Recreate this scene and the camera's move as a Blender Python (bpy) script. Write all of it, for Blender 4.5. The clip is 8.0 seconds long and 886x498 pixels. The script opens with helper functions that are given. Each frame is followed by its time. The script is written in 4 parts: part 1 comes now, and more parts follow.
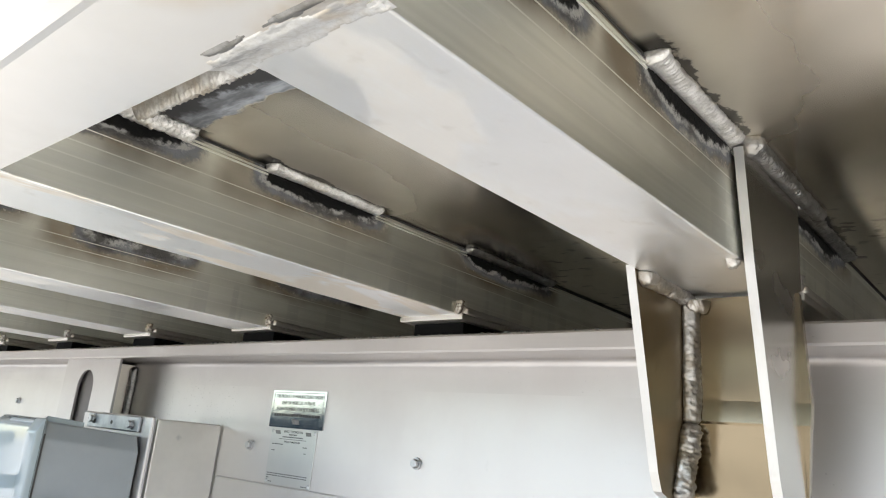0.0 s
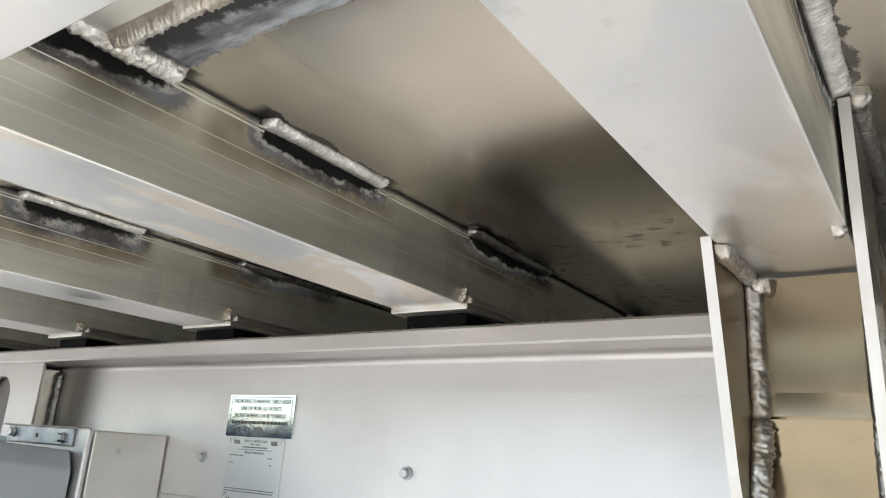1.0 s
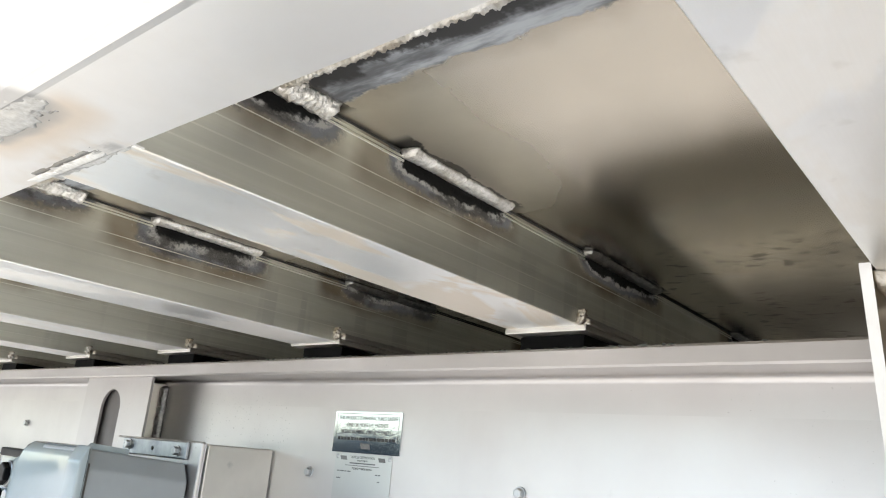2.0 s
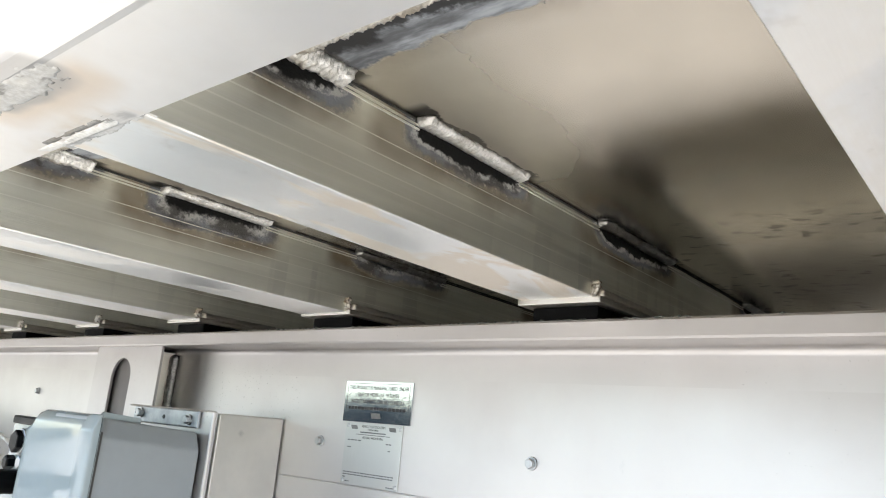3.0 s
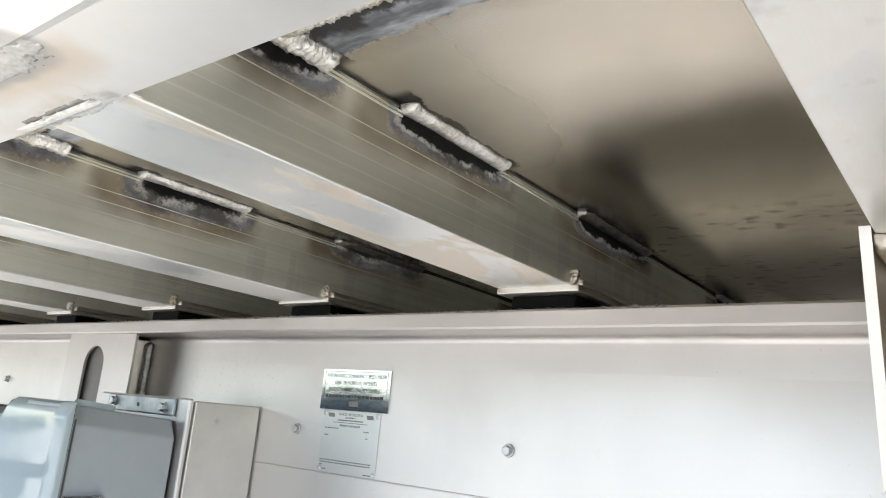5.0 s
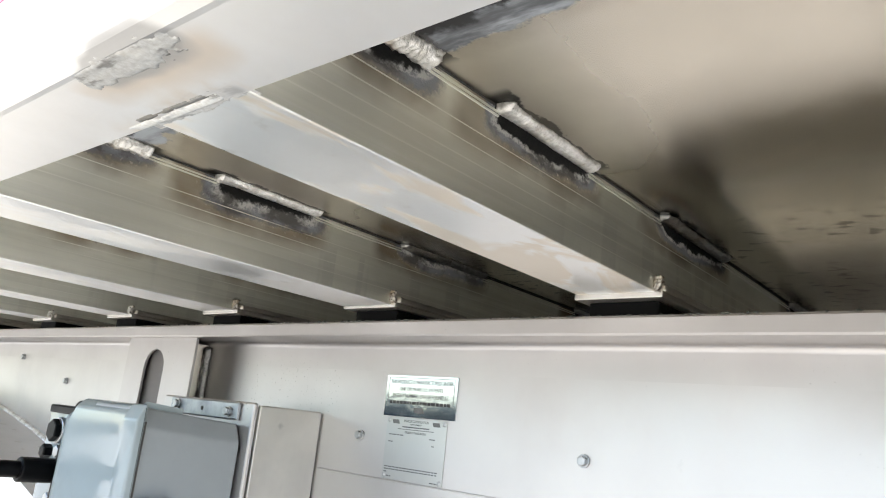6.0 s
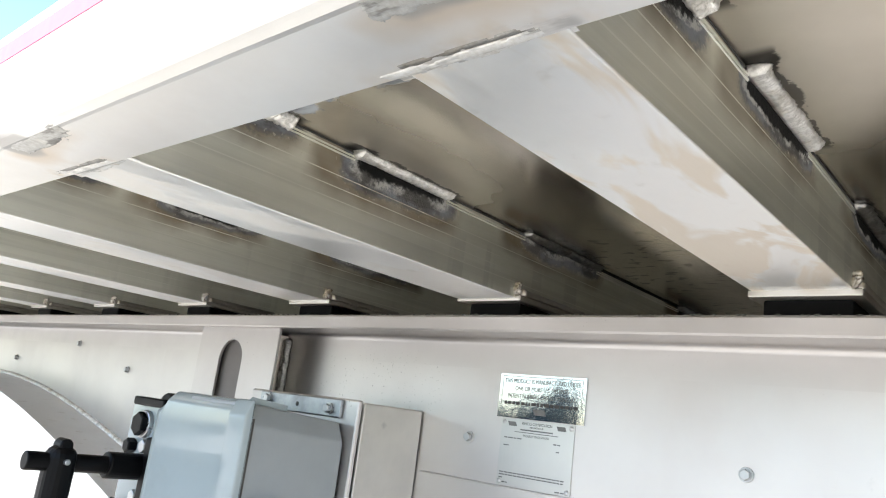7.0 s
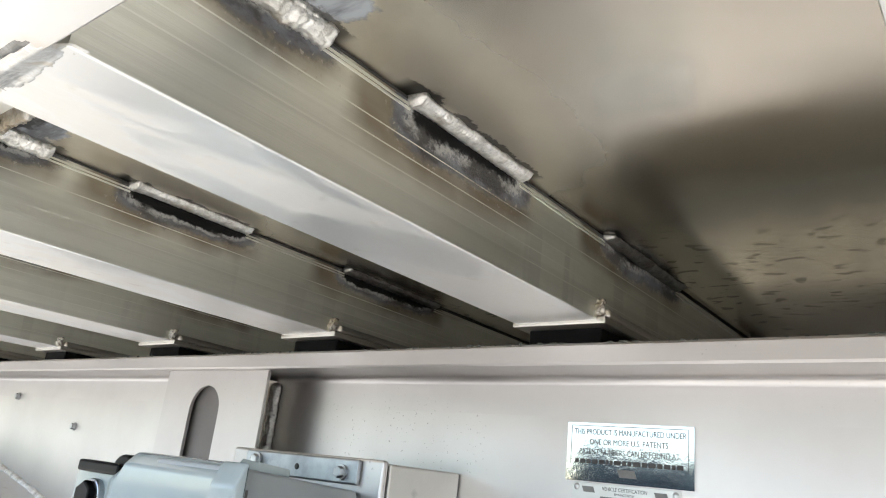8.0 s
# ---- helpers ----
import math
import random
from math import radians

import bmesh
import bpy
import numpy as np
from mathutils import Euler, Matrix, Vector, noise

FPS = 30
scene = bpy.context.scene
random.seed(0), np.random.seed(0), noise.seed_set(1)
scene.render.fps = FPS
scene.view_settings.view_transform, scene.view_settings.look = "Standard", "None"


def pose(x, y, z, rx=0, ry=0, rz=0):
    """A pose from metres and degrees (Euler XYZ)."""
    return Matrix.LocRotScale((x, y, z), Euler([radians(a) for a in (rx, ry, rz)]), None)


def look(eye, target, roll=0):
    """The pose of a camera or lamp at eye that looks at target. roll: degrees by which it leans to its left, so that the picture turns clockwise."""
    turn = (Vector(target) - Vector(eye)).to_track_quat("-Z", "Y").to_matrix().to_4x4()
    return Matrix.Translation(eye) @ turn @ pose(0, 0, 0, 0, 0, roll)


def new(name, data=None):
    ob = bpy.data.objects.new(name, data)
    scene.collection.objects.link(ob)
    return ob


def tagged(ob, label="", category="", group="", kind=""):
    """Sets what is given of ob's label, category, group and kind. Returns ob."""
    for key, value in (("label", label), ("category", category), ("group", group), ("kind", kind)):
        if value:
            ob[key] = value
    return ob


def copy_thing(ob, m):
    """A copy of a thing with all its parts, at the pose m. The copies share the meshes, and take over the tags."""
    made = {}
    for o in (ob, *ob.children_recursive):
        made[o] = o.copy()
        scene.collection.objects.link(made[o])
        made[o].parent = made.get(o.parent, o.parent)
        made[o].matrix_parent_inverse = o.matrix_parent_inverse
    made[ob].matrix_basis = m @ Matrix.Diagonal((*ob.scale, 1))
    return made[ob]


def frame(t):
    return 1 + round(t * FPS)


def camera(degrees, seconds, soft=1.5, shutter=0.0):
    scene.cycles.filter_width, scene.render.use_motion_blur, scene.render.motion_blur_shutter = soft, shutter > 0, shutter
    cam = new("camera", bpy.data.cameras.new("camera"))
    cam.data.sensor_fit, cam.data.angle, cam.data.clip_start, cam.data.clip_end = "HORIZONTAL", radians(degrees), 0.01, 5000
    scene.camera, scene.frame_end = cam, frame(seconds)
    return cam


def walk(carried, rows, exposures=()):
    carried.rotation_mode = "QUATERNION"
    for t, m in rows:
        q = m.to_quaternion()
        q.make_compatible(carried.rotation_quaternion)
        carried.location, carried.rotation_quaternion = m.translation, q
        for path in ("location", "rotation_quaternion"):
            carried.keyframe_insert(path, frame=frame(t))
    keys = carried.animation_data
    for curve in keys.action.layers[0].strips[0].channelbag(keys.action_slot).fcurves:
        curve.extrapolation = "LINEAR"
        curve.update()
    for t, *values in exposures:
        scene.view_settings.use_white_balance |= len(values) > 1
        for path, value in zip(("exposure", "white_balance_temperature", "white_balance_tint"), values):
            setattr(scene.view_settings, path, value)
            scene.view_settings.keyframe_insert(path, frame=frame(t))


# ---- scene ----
cam = camera(62.7, 8.0, soft=1.1)
PATH = [
    (0, (-0.156, -0.032, 1.122), (1.283, 1.253, 1.651), 5.5),
    (0.5, (-0.135, 0.082, 1.112), (1.402, 1.237, 1.664), 2.2),
    (1, (-0.13, 0.112, 1.117), (1.438, 1.221, 1.675), 3.9),
    (1.5, (-0.156, 0.138, 1.135), (1.391, 1.27, 1.707), 4.5),
    (1.7, (-0.167, 0.148, 1.13), (1.331, 1.334, 1.722), 4.7),
    (2.8, (-0.184, 0.177, 1.121), (1.262, 1.463, 1.626), 5.6),
    (3, (-0.177, 0.174, 1.128), (1.303, 1.429, 1.615), 5.0),
    (3.5, (-0.169, 0.164, 1.126), (1.371, 1.345, 1.608), 4.7),
    (4, (-0.167, 0.163, 1.125), (1.379, 1.335, 1.611), 5.0),
    (5.5, (-0.189, 0.189, 1.121), (1.31, 1.427, 1.591), 5.5),
    (6, (-0.201, 0.227, 1.118), (1.265, 1.499, 1.6), 6.0),
    (6.5, (-0.236, 0.344, 1.117), (1.224, 1.628, 1.588), 5.9),
    (7, (-0.237, 0.399, 1.114), (1.209, 1.702, 1.574), 7.3),
    (7.5, (-0.178, 0.54, 1.098), (1.259, 1.815, 1.654), 5.7),
    (8, (-0.109, 0.633, 1.113), (1.357, 1.849, 1.724), 6.5),
]
walk(cam, [(t, look(eye, target, roll)) for t, eye, target, roll in PATH], [(0.0, 1.95), (0.5, 1.89), (1.0, 1.89), (1.5, 2.0), (3.0, 2.08), (6.5, 2.03), (7.5, 1.98), (8.0, 2.11)])

# ---- world, sun, exposure ----
SUN_EL, SUN_AZ = 52.0, 255.0   # degrees; azimuth counted from +y towards +x
world = bpy.data.worlds.new("sky")
scene.world = world
world.use_nodes = True
wn = world.node_tree.nodes
sky = wn.new("ShaderNodeTexSky")
sky.sky_type = 'NISHITA'
sky.sun_disc = False
sky.dust_density = 0.6
sky.sun_elevation = radians(SUN_EL)
sky.sun_rotation = radians(SUN_AZ)
world.node_tree.links.new(sky.outputs["Color"], wn["Background"].inputs["Color"])
wn["Background"].inputs["Strength"].default_value = 0.12
sun = new("sun", bpy.data.lights.new("sun", 'SUN'))
sun.data.energy, sun.data.angle, sun.data.color = 4.5, radians(0.53), (1.0, 0.95, 0.87)
sd = Vector((math.sin(radians(SUN_AZ)) * math.cos(radians(SUN_EL)), math.cos(radians(SUN_AZ)) * math.cos(radians(SUN_EL)), math.sin(radians(SUN_EL))))
sun.matrix_world = look(sd * 30, (0, 0, 0))
scene.view_settings.exposure = 1.98


# ---- material helpers ----
def material(name):
    m = bpy.data.materials.new(name)
    m.use_nodes = True
    return m, m.node_tree.nodes, m.node_tree.links, m.node_tree.nodes["Principled BSDF"]


class Net:
    """Small shorthand for wiring one material."""
    def __init__(self, name):
        self.m, self.n, self.l, self.b = material(name)
        self.tc = self.n.new("ShaderNodeTexCoord")
        self.info = self.n.new("ShaderNodeObjectInfo")
        off = self.n.new("ShaderNodeVectorMath")
        off.operation = 'SCALE'
        comb = self.n.new("ShaderNodeCombineXYZ")
        for k in range(3):
            self.l.new(self.info.outputs["Random"], comb.inputs[k])
        self.l.new(comb.outputs[0], off.inputs[0])
        off.inputs["Scale"].default_value = 7.3
        add = self.n.new("ShaderNodeVectorMath")
        self.l.new(self.tc.outputs["Object"], add.inputs[0])
        self.l.new(off.outputs[0], add.inputs[1])
        self.co = self.tc.outputs["Object"]
        self.rco = add.outputs[0]

    def put(self, sock, v):
        if isinstance(v, (int, float)):
            sock.default_value = v
        elif isinstance(v, tuple):
            sock.default_value = (*v, 1.0) if len(v) == 3 and sock.type == 'RGBA' else v
        else:
            self.l.new(v, sock)

    def math(self, op, a, b=0.0, c=0.0, clamp=False):
        k = self.n.new("ShaderNodeMath")
        k.operation, k.use_clamp = op, clamp
        for s, v in zip(k.inputs, (a, b, c)):
            self.put(s, v)
        return k.outputs[0]

    def noise(self, scale, detail=4.0, rough=0.55, stretch=(1, 1, 1), co=None, distort=0.0):
        mp = self.n.new("ShaderNodeMapping")
        mp.inputs["Scale"].default_value = stretch
        self.l.new(co or self.rco, mp.inputs["Vector"])
        t = self.n.new("ShaderNodeTexNoise")
        t.inputs["Scale"].default_value, t.inputs["Detail"].default_value = scale, detail
        t.inputs["Roughness"].default_value, t.inputs["Distortion"].default_value = rough, distort
        self.l.new(mp.outputs[0], t.inputs["Vector"])
        return t.outputs["Fac"]

    def span(self, v, a, b, lo=0.0, hi=1.0):
        k = self.n.new("ShaderNodeMapRange")
        k.interpolation_type = 'SMOOTHSTEP'
        for s, x in zip(("Value", "From Min", "From Max", "To Min", "To Max"), (v, a, b, lo, hi)):
            self.put(k.inputs[s], x)
        return k.outputs["Result"]

    def mix(self, f, a, b):
        k = self.n.new("ShaderNodeMix")
        k.data_type = 'RGBA'
        self.put(k.inputs["Factor"], f)
        self.put(k.inputs[6], a)
        self.put(k.inputs[7], b)
        return k.outputs[2]

    def lerp(self, f, a, b):
        return self.math('MULTIPLY_ADD', f, self.math('SUBTRACT', b, a), a)

    def xyz(self, co=None):
        k = self.n.new("ShaderNodeSeparateXYZ")
        self.l.new(co or self.co, k.inputs[0])
        return k.outputs

    def bump(self, h, strength=0.2, dist=0.001):
        k = self.n.new("ShaderNodeBump")
        k.inputs["Strength"].default_value, k.inputs["Distance"].default_value = strength, dist
        self.l.new(h, k.inputs["Height"])
        self.l.new(k.outputs[0], self.b.inputs["Normal"])

    def done(self, color, rough, metal=1.0):
        self.put(self.b.inputs["Base Color"], color)
        self.put(self.b.inputs["Roughness"], rough)
        self.put(self.b.inputs["Metallic"], metal)
        return self.m


def box_distance(net, u, v, boxes, wobble, crescent=0.0):
    """Distance in metres from a set of rounded rectangles (u0, u1, v0, v1) in a plane, made ragged by wobble."""
    best = None
    for u0, u1, v0, v1 in boxes:
        off = net.math('SUBTRACT', u, (u0 + u1) / 2 - 0.1 * (u1 - u0))
        du = net.math('SUBTRACT', net.math('ABSOLUTE', net.math('SUBTRACT', u, (u0 + u1) / 2)), (u1 - u0) / 2)
        dv = net.math('SUBTRACT', net.math('ABSOLUTE', net.math('SUBTRACT', v, (v0 + v1) / 2)), (v1 - v0) / 2)
        if crescent:
            t = net.math('DIVIDE', off, (u1 - u0) / 2)
            dv = net.math('MULTIPLY_ADD', net.math('MULTIPLY', t, t), crescent, dv)
        d = net.math('SMOOTH_MAX', du, dv, 0.030)
        best = d if best is None else net.math('SMOOTH_MIN', best, d, 0.01)
    return net.math('ADD', best, wobble)


def mill_aluminium(name, color=(0.80, 0.80, 0.79), rough=0.36, grain=(2, 60, 60), relief=0.05, stain=0.0, stain_color=(0.62, 0.54, 0.42)):
    """Bare extruded aluminium: fine draw lines, hazy patches, a few smears."""
    n = Net(name)
    lines = n.noise(14, 3, 0.6, grain)
    haze = n.noise(5, 5, 0.6)
    spots = n.noise(38, 3, 0.5)
    r = n.math('ADD', n.span(haze, 0.3, 0.7, rough - 0.07, rough + 0.08), n.span(lines, 0.3, 0.7, -0.03, 0.03))
    c = n.mix(n.span(haze, 0.35, 0.75, 0.0, 0.5), color, tuple(0.88 * k for k in color))
    c = n.mix(n.span(spots, 0.62, 0.75, 0.0, 0.25), c, (0.5, 0.47, 0.42))
    if stain:
        blot = n.noise(11, 4, 0.55, (0.6, 1.4, 1), distort=0.5)
        c = n.mix(n.span(blot, 0.47, 0.57, 0.0, stain), c, stain_color)
        r = n.math('ADD', r, n.span(blot, 0.45, 0.55, 0.0, 0.12))
    n.bump(lines, relief, 0.001)
    return n.done(c, r)


BEADS = [(0.012, 0.152), (0.232, 0.392), (0.553, 0.762), (1.07, 1.25)]   # x ranges of the stitch welds on each web
H = 0.088        # depth of a crossmember


def web_material(name, reach, crust=1.0, rind=1.0):
    """Web of a crossmember: satin mill finish; below each stitch weld a black scorch, a crusted grey rim and a brown heat tint."""
    n = Net(name)
    x, y, z = n.xyz()
    lines = n.noise(10, 3, 0.6, (1.5, 40, 90))
    haze = n.noise(6, 5, 0.6, (1, 1, 2.5))
    fine = n.noise(160, 4, 0.7)
    torn = n.noise(34, 5, 0.65, (0.6, 1, 1))
    ragged = n.math('ADD', n.span(n.noise(20, 4, 0.6, (0.7, 1, 1)), 0.3, 0.7, -0.0045, 0.0045), n.span(fine, 0.3, 0.7, -0.0016, 0.0016))
    boxes = [(a - 0.012, b + 0.012, H - d, H + 0.03) for (a, b), d in zip(BEADS, reach)]
    wide = [(a - 0.040, b + 0.004, H - d, H + 0.03) for (a, b), d in zip(BEADS, reach)]
    d = box_distance(n, x, z, boxes, ragged, 0.009)
    e = box_distance(n, x, z, wide, n.span(n.noise(14, 3, 0.5), 0.3, 0.7, -0.006, 0.006), 0.009)
    c = n.mix(n.span(haze, 0.3, 0.7), (0.90, 0.905, 0.825), (0.81, 0.815, 0.735))
    drip = n.math('MULTIPLY', n.span(n.noise(30, 2, 0.5, (1, 1, 0.06)), 0.54, 0.61), n.math('MULTIPLY', n.span(z, 0.055, 0.042), n.span(x, 0.30, 0.40)))
    c = n.mix(n.math('MULTIPLY', drip, 0.18 * crust ** 2), c, (0.30, 0.30, 0.30))
    level = n.noise(5, 2, 0.5, (0.3, 1, 15))
    c = n.mix(n.span(level, 0.42, 0.62, 0.0, 0.40), c, (0.66, 0.66, 0.595))
    c = n.mix(n.span(lines, 0.5, 0.72, 0.0, 0.35), c, (0.86, 0.85, 0.83))
    brown = n.math('MULTIPLY', n.span(e, 0.026, -0.002), n.span(n.noise(9, 2, 0.5), 0.3, 0.6, 0.45, 1.0))
    c = n.mix(n.math('MULTIPLY', brown, 0.82), c, (0.205, 0.145, 0.078))
    smoke = n.span(d, 0.006, -0.006)
    c = n.mix(n.math('MULTIPLY', smoke, 0.93), c, (0.050, 0.050, 0.052))
    # crusted rim: pale flakes along its upper side, blue-grey ash lower down
    d = n.math('DIVIDE', d, rind)
    rim = n.math('MULTIPLY', n.span(d, 0.001, -0.003), n.span(d, -0.0135, -0.0095))
    ash = n.math('MULTIPLY', rim, n.span(torn, 0.38, 0.60))
    c = n.mix(n.math('MULTIPLY', ash, 0.75 * crust), c, (0.215, 0.225, 0.25))
    upper = n.math('MULTIPLY', n.span(d, -0.0055, -0.0080), n.span(d, -0.0130, -0.0100))
    flake = n.math('MULTIPLY', upper, n.math('MULTIPLY', n.span(fine, 0.36, 0.52), n.span(torn, 0.36, 0.50)))
    c = n.mix(n.math('MULTIPLY', flake, 0.9 * crust), c, (0.40, 0.395, 0.375))
    black = n.span(d, -0.0100, -0.0135)
    c = n.mix(black, c, (0.007, 0.007, 0.007))
    specks = n.math('MULTIPLY', n.math('MULTIPLY', n.span(d, 0.013, 0.005), n.span(d, -0.005, 0.0)), n.span(n.noise(190, 2, 0.5), 0.64, 0.70))
    c = n.mix(n.math('MULTIPLY', specks, 0.6), c, (0.55, 0.5, 0.43))
    dull = n.math('MAXIMUM', smoke, n.math('MULTIPLY', brown, 0.35))
    r = n.lerp(dull, n.span(haze, 0.3, 0.7, 0.39, 0.50), 0.8)
    met = n.lerp(smoke, 1.0, 0.0)
    n.b.inputs["Specular IOR Level"].default_value = 0.15
    n.bump(n.math('ADD', n.math('MULTIPLY', fine, n.math('MULTIPLY', smoke, 2.0)), n.math('MULTIPLY', lines, 0.15)), 0.5, 0.0014)
    return n.done(c, r, met)


STATIONS = [0.158, 0.562, 0.966, 1.357, 1.738, 2.141, 2.545, 2.95, 3.355, 3.76, 4.166, 4.572, -0.262, -0.668, -1.074]   # y of the crossmember webs


def deck_material():
    """Underside of the deck: smooth extruded plank, smeared, with soot along the welds."""
    n = Net("deck_aluminium")
    x, y, z = n.xyz()
    haze = n.noise(4.5, 5, 0.6, co=n.co)
    smear = n.noise(3, 4, 0.55, (1, 3, 1), co=n.co)
    fine = n.noise(150, 4, 0.7, co=n.co)
    c = n.mix(n.span(haze, 0.3, 0.7), (0.70, 0.65, 0.565), (0.61, 0.567, 0.492))
    film = n.span(n.noise(3.6, 2, 0.45, (1.3, 0.8, 1), co=n.co), 0.46, 0.54)
    c = n.mix(n.math('MULTIPLY', film, 0.10), c, (0.42, 0.40, 0.36))
    # dashes of etched residue, short strokes along the trailer, above and beyond the main beam
    stroke = n.span(n.noise(100, 1, 0.5, (0.75, 0.42, 1), co=n.co), 0.61, 0.645)
    dash = n.math('MULTIPLY', stroke, n.math('MULTIPLY', n.span(x, 0.50, 0.66), n.span(n.noise(7, 2, 0.5, co=n.co), 0.34, 0.50)))
    c = n.mix(n.math('MULTIPLY', dash, 0.85), c, (0.17, 0.155, 0.125))
    # soot beside the long weld along the side rail: black, then blue-grey ash with a torn edge
    wob = n.math('ADD', n.span(n.noise(13, 5, 0.62, (1, 0.8, 1), co=n.co), 0.3, 0.7, -0.012, 0.012), n.span(fine, 0.3, 0.7, -0.0015, 0.0015))
    d = n.math('ADD', x, wob)
    soot = n.span(d, 0.142, 0.136)
    black = n.span(d, 0.120, 0.113)
    streak = n.noise(26, 5, 0.6, (1.6, 0.35, 1), co=n.co)
    c = n.mix(n.math('MULTIPLY', n.span(d, 0.172, 0.138), 0.30), c, (0.26, 0.22, 0.17))
    c = n.mix(soot, c, (0.10, 0.105, 0.115))
    c = n.mix(n.math('MULTIPLY', soot, n.span(streak, 0.40, 0.62)), c, (0.36, 0.385, 0.42))
    c = n.mix(black, c, (0.028, 0.028, 0.03))
    # tight sooty margin along each stitch weld, heaviest where the bead starts
    near = far = None
    for q in sorted(STATIONS)[2:9]:
        g = n.math('ABSOLUTE', n.math('SUBTRACT', q, y))
        far = g if far is None else n.math('MINIMUM', far, g)
        g = n.math('SUBTRACT', q, n.math('ADD', y, n.span(n.noise(40, 4, 0.65, co=n.co), 0.3, 0.7, -0.005, 0.005)))
        g = n.math('ABSOLUTE', n.math('SUBTRACT', g, 0.004))
        near = g if near is None else n.math('MINIMUM', near, g)
    inb = start = None
    for a, b in BEADS:
        g = n.math('MULTIPLY', n.span(x, a - 0.012, a), n.span(x, b + 0.012, b))
        inb = g if inb is None else n.math('ADD', inb, g)
        g = n.math('MULTIPLY', n.span(x, a - 0.022, a - 0.008), n.span(x, a + 0.035, a + 0.002))
        start = g if start is None else n.math('ADD', start, g)
    c = n.mix(n.math('MULTIPLY', n.math('MULTIPLY', n.span(near, 0.026, 0.010), 0.22), start), c, (0.20, 0.15, 0.09))
    c = n.mix(n.math('MULTIPLY', n.math('MULTIPLY', n.span(near, 0.0145, 0.0120), 0.8), inb), c, (0.06, 0.055, 0.05))
    c = n.mix(n.math('MULTIPLY', n.math('MULTIPLY', n.span(near, 0.0165, 0.012), 0.9), start), c, (0.03, 0.028, 0.026))
    r = n.math('ADD', n.span(haze, 0.3, 0.7, 0.13, 0.20), n.span(smear, 0.35, 0.7, 0.0, 0.025))
    r = n.math('ADD', r, n.math('MULTIPLY', film, 0.02))
    r = n.math('ADD', r, n.math('MULTIPLY', soot, 0.4))
    smut = n.math('MULTIPLY', n.span(far, 0.17, 0.0), n.span(x, 0.52, 0.30))   # etched dull beside the welds
    r = n.math('ADD', r, n.math('MULTIPLY', smut, 0.22))
    n.bump(n.math('ADD', n.math('MULTIPLY', haze, 0.3), n.math('MULTIPLY', fine, 0.03)), 0.05, 0.003)
    return n.done(c, r, n.lerp(soot, 1.0, 0.25))


def bead_material(name="weld_metal", tone=1.0, tan=0.45, rough=0.42, crumb=0.5):
    """Cast weld metal: satin, sooty in its hollows, with tan oxide patches."""
    n = Net(name)
    a = n.noise(90, 4, 0.65)
    b = n.noise(22, 4, 0.6)
    grit = n.noise(330, 3, 0.7)
    c = n.mix(n.span(a, 0.35, 0.7), tuple(tone * k for k in (0.92, 0.905, 0.88)), tuple(tone * k for k in (0.62, 0.605, 0.575)))
    c = n.mix(n.span(b, 0.50 - 0.3 * (tan - 0.45), 0.66, 0.0, tan), c, (0.40 * tone, 0.315 * tone, 0.20 * tone))
    c = n.mix(n.span(grit, 0.60, 0.72, 0.0, 0.35), c, (0.10 * tone, 0.095 * tone, 0.085 * tone))
    n.bump(n.math('ADD', a, n.math('MULTIPLY', grit, crumb)), 0.5, 0.0014)
    return n.done(c, n.span(a, 0.3, 0.7, rough - 0.06, rough + 0.10), 1.0)


def ground_weld_material(name, tone, blushed, dragged):
    """Weld ground nearly flush: bright scuffed metal with dull grey drag marks and tan blush."""
    n = Net(name)
    drag = n.noise(40, 4, 0.65, (1.7, 0.45, 1))
    blush = n.noise(24, 3, 0.55)
    grit = n.noise(260, 3, 0.7)
    c = n.mix(n.span(grit, 0.35, 0.65), tuple(tone * k for k in (0.80, 0.80, 0.795)), tuple(tone * k for k in (0.70, 0.69, 0.67)))
    c = n.mix(n.span(blush, 0.52, 0.66, 0.0, 0.55), c, blushed)
    c = n.mix(n.span(drag, 0.52, 0.60, 0.0, 0.75), c, dragged)
    n.bump(n.math('ADD', drag, n.math('MULTIPLY', grit, 0.3)), 0.22, 0.001)
    return n.done(c, n.span(grit, 0.3, 0.7, 0.42, 0.56), 1.0)


def paint_material(name, color, rough=0.3, relief=0.03):
    n = Net(name)
    peel = n.noise(120, 2, 0.5)
    dirt = n.noise(8, 5, 0.65)
    c = n.mix(n.span(dirt, 0.45, 0.8, 0.0, 0.35), color, tuple(0.72 * k for k in color))
    n.bump(peel, relief, 0.001)
    return n.done(c, n.span(dirt, 0.3, 0.7, rough - 0.06, rough + 0.12), 0.0)


def simple(name, color, rough, metal=0.0, vary=0.25, scale=30, spec=0.5):
    n = Net(name)
    n.b.inputs["Specular IOR Level"].default_value = spec
    g = n.noise(scale, 4, 0.6)
    c = n.mix(n.span(g, 0.35, 0.7), color, tuple((1 - vary) * k for k in color))
    n.bump(g, 0.12, 0.001)
    return n.done(c, n.span(g, 0.3, 0.7, max(0.02, rough - 0.05), rough + 0.08), metal)


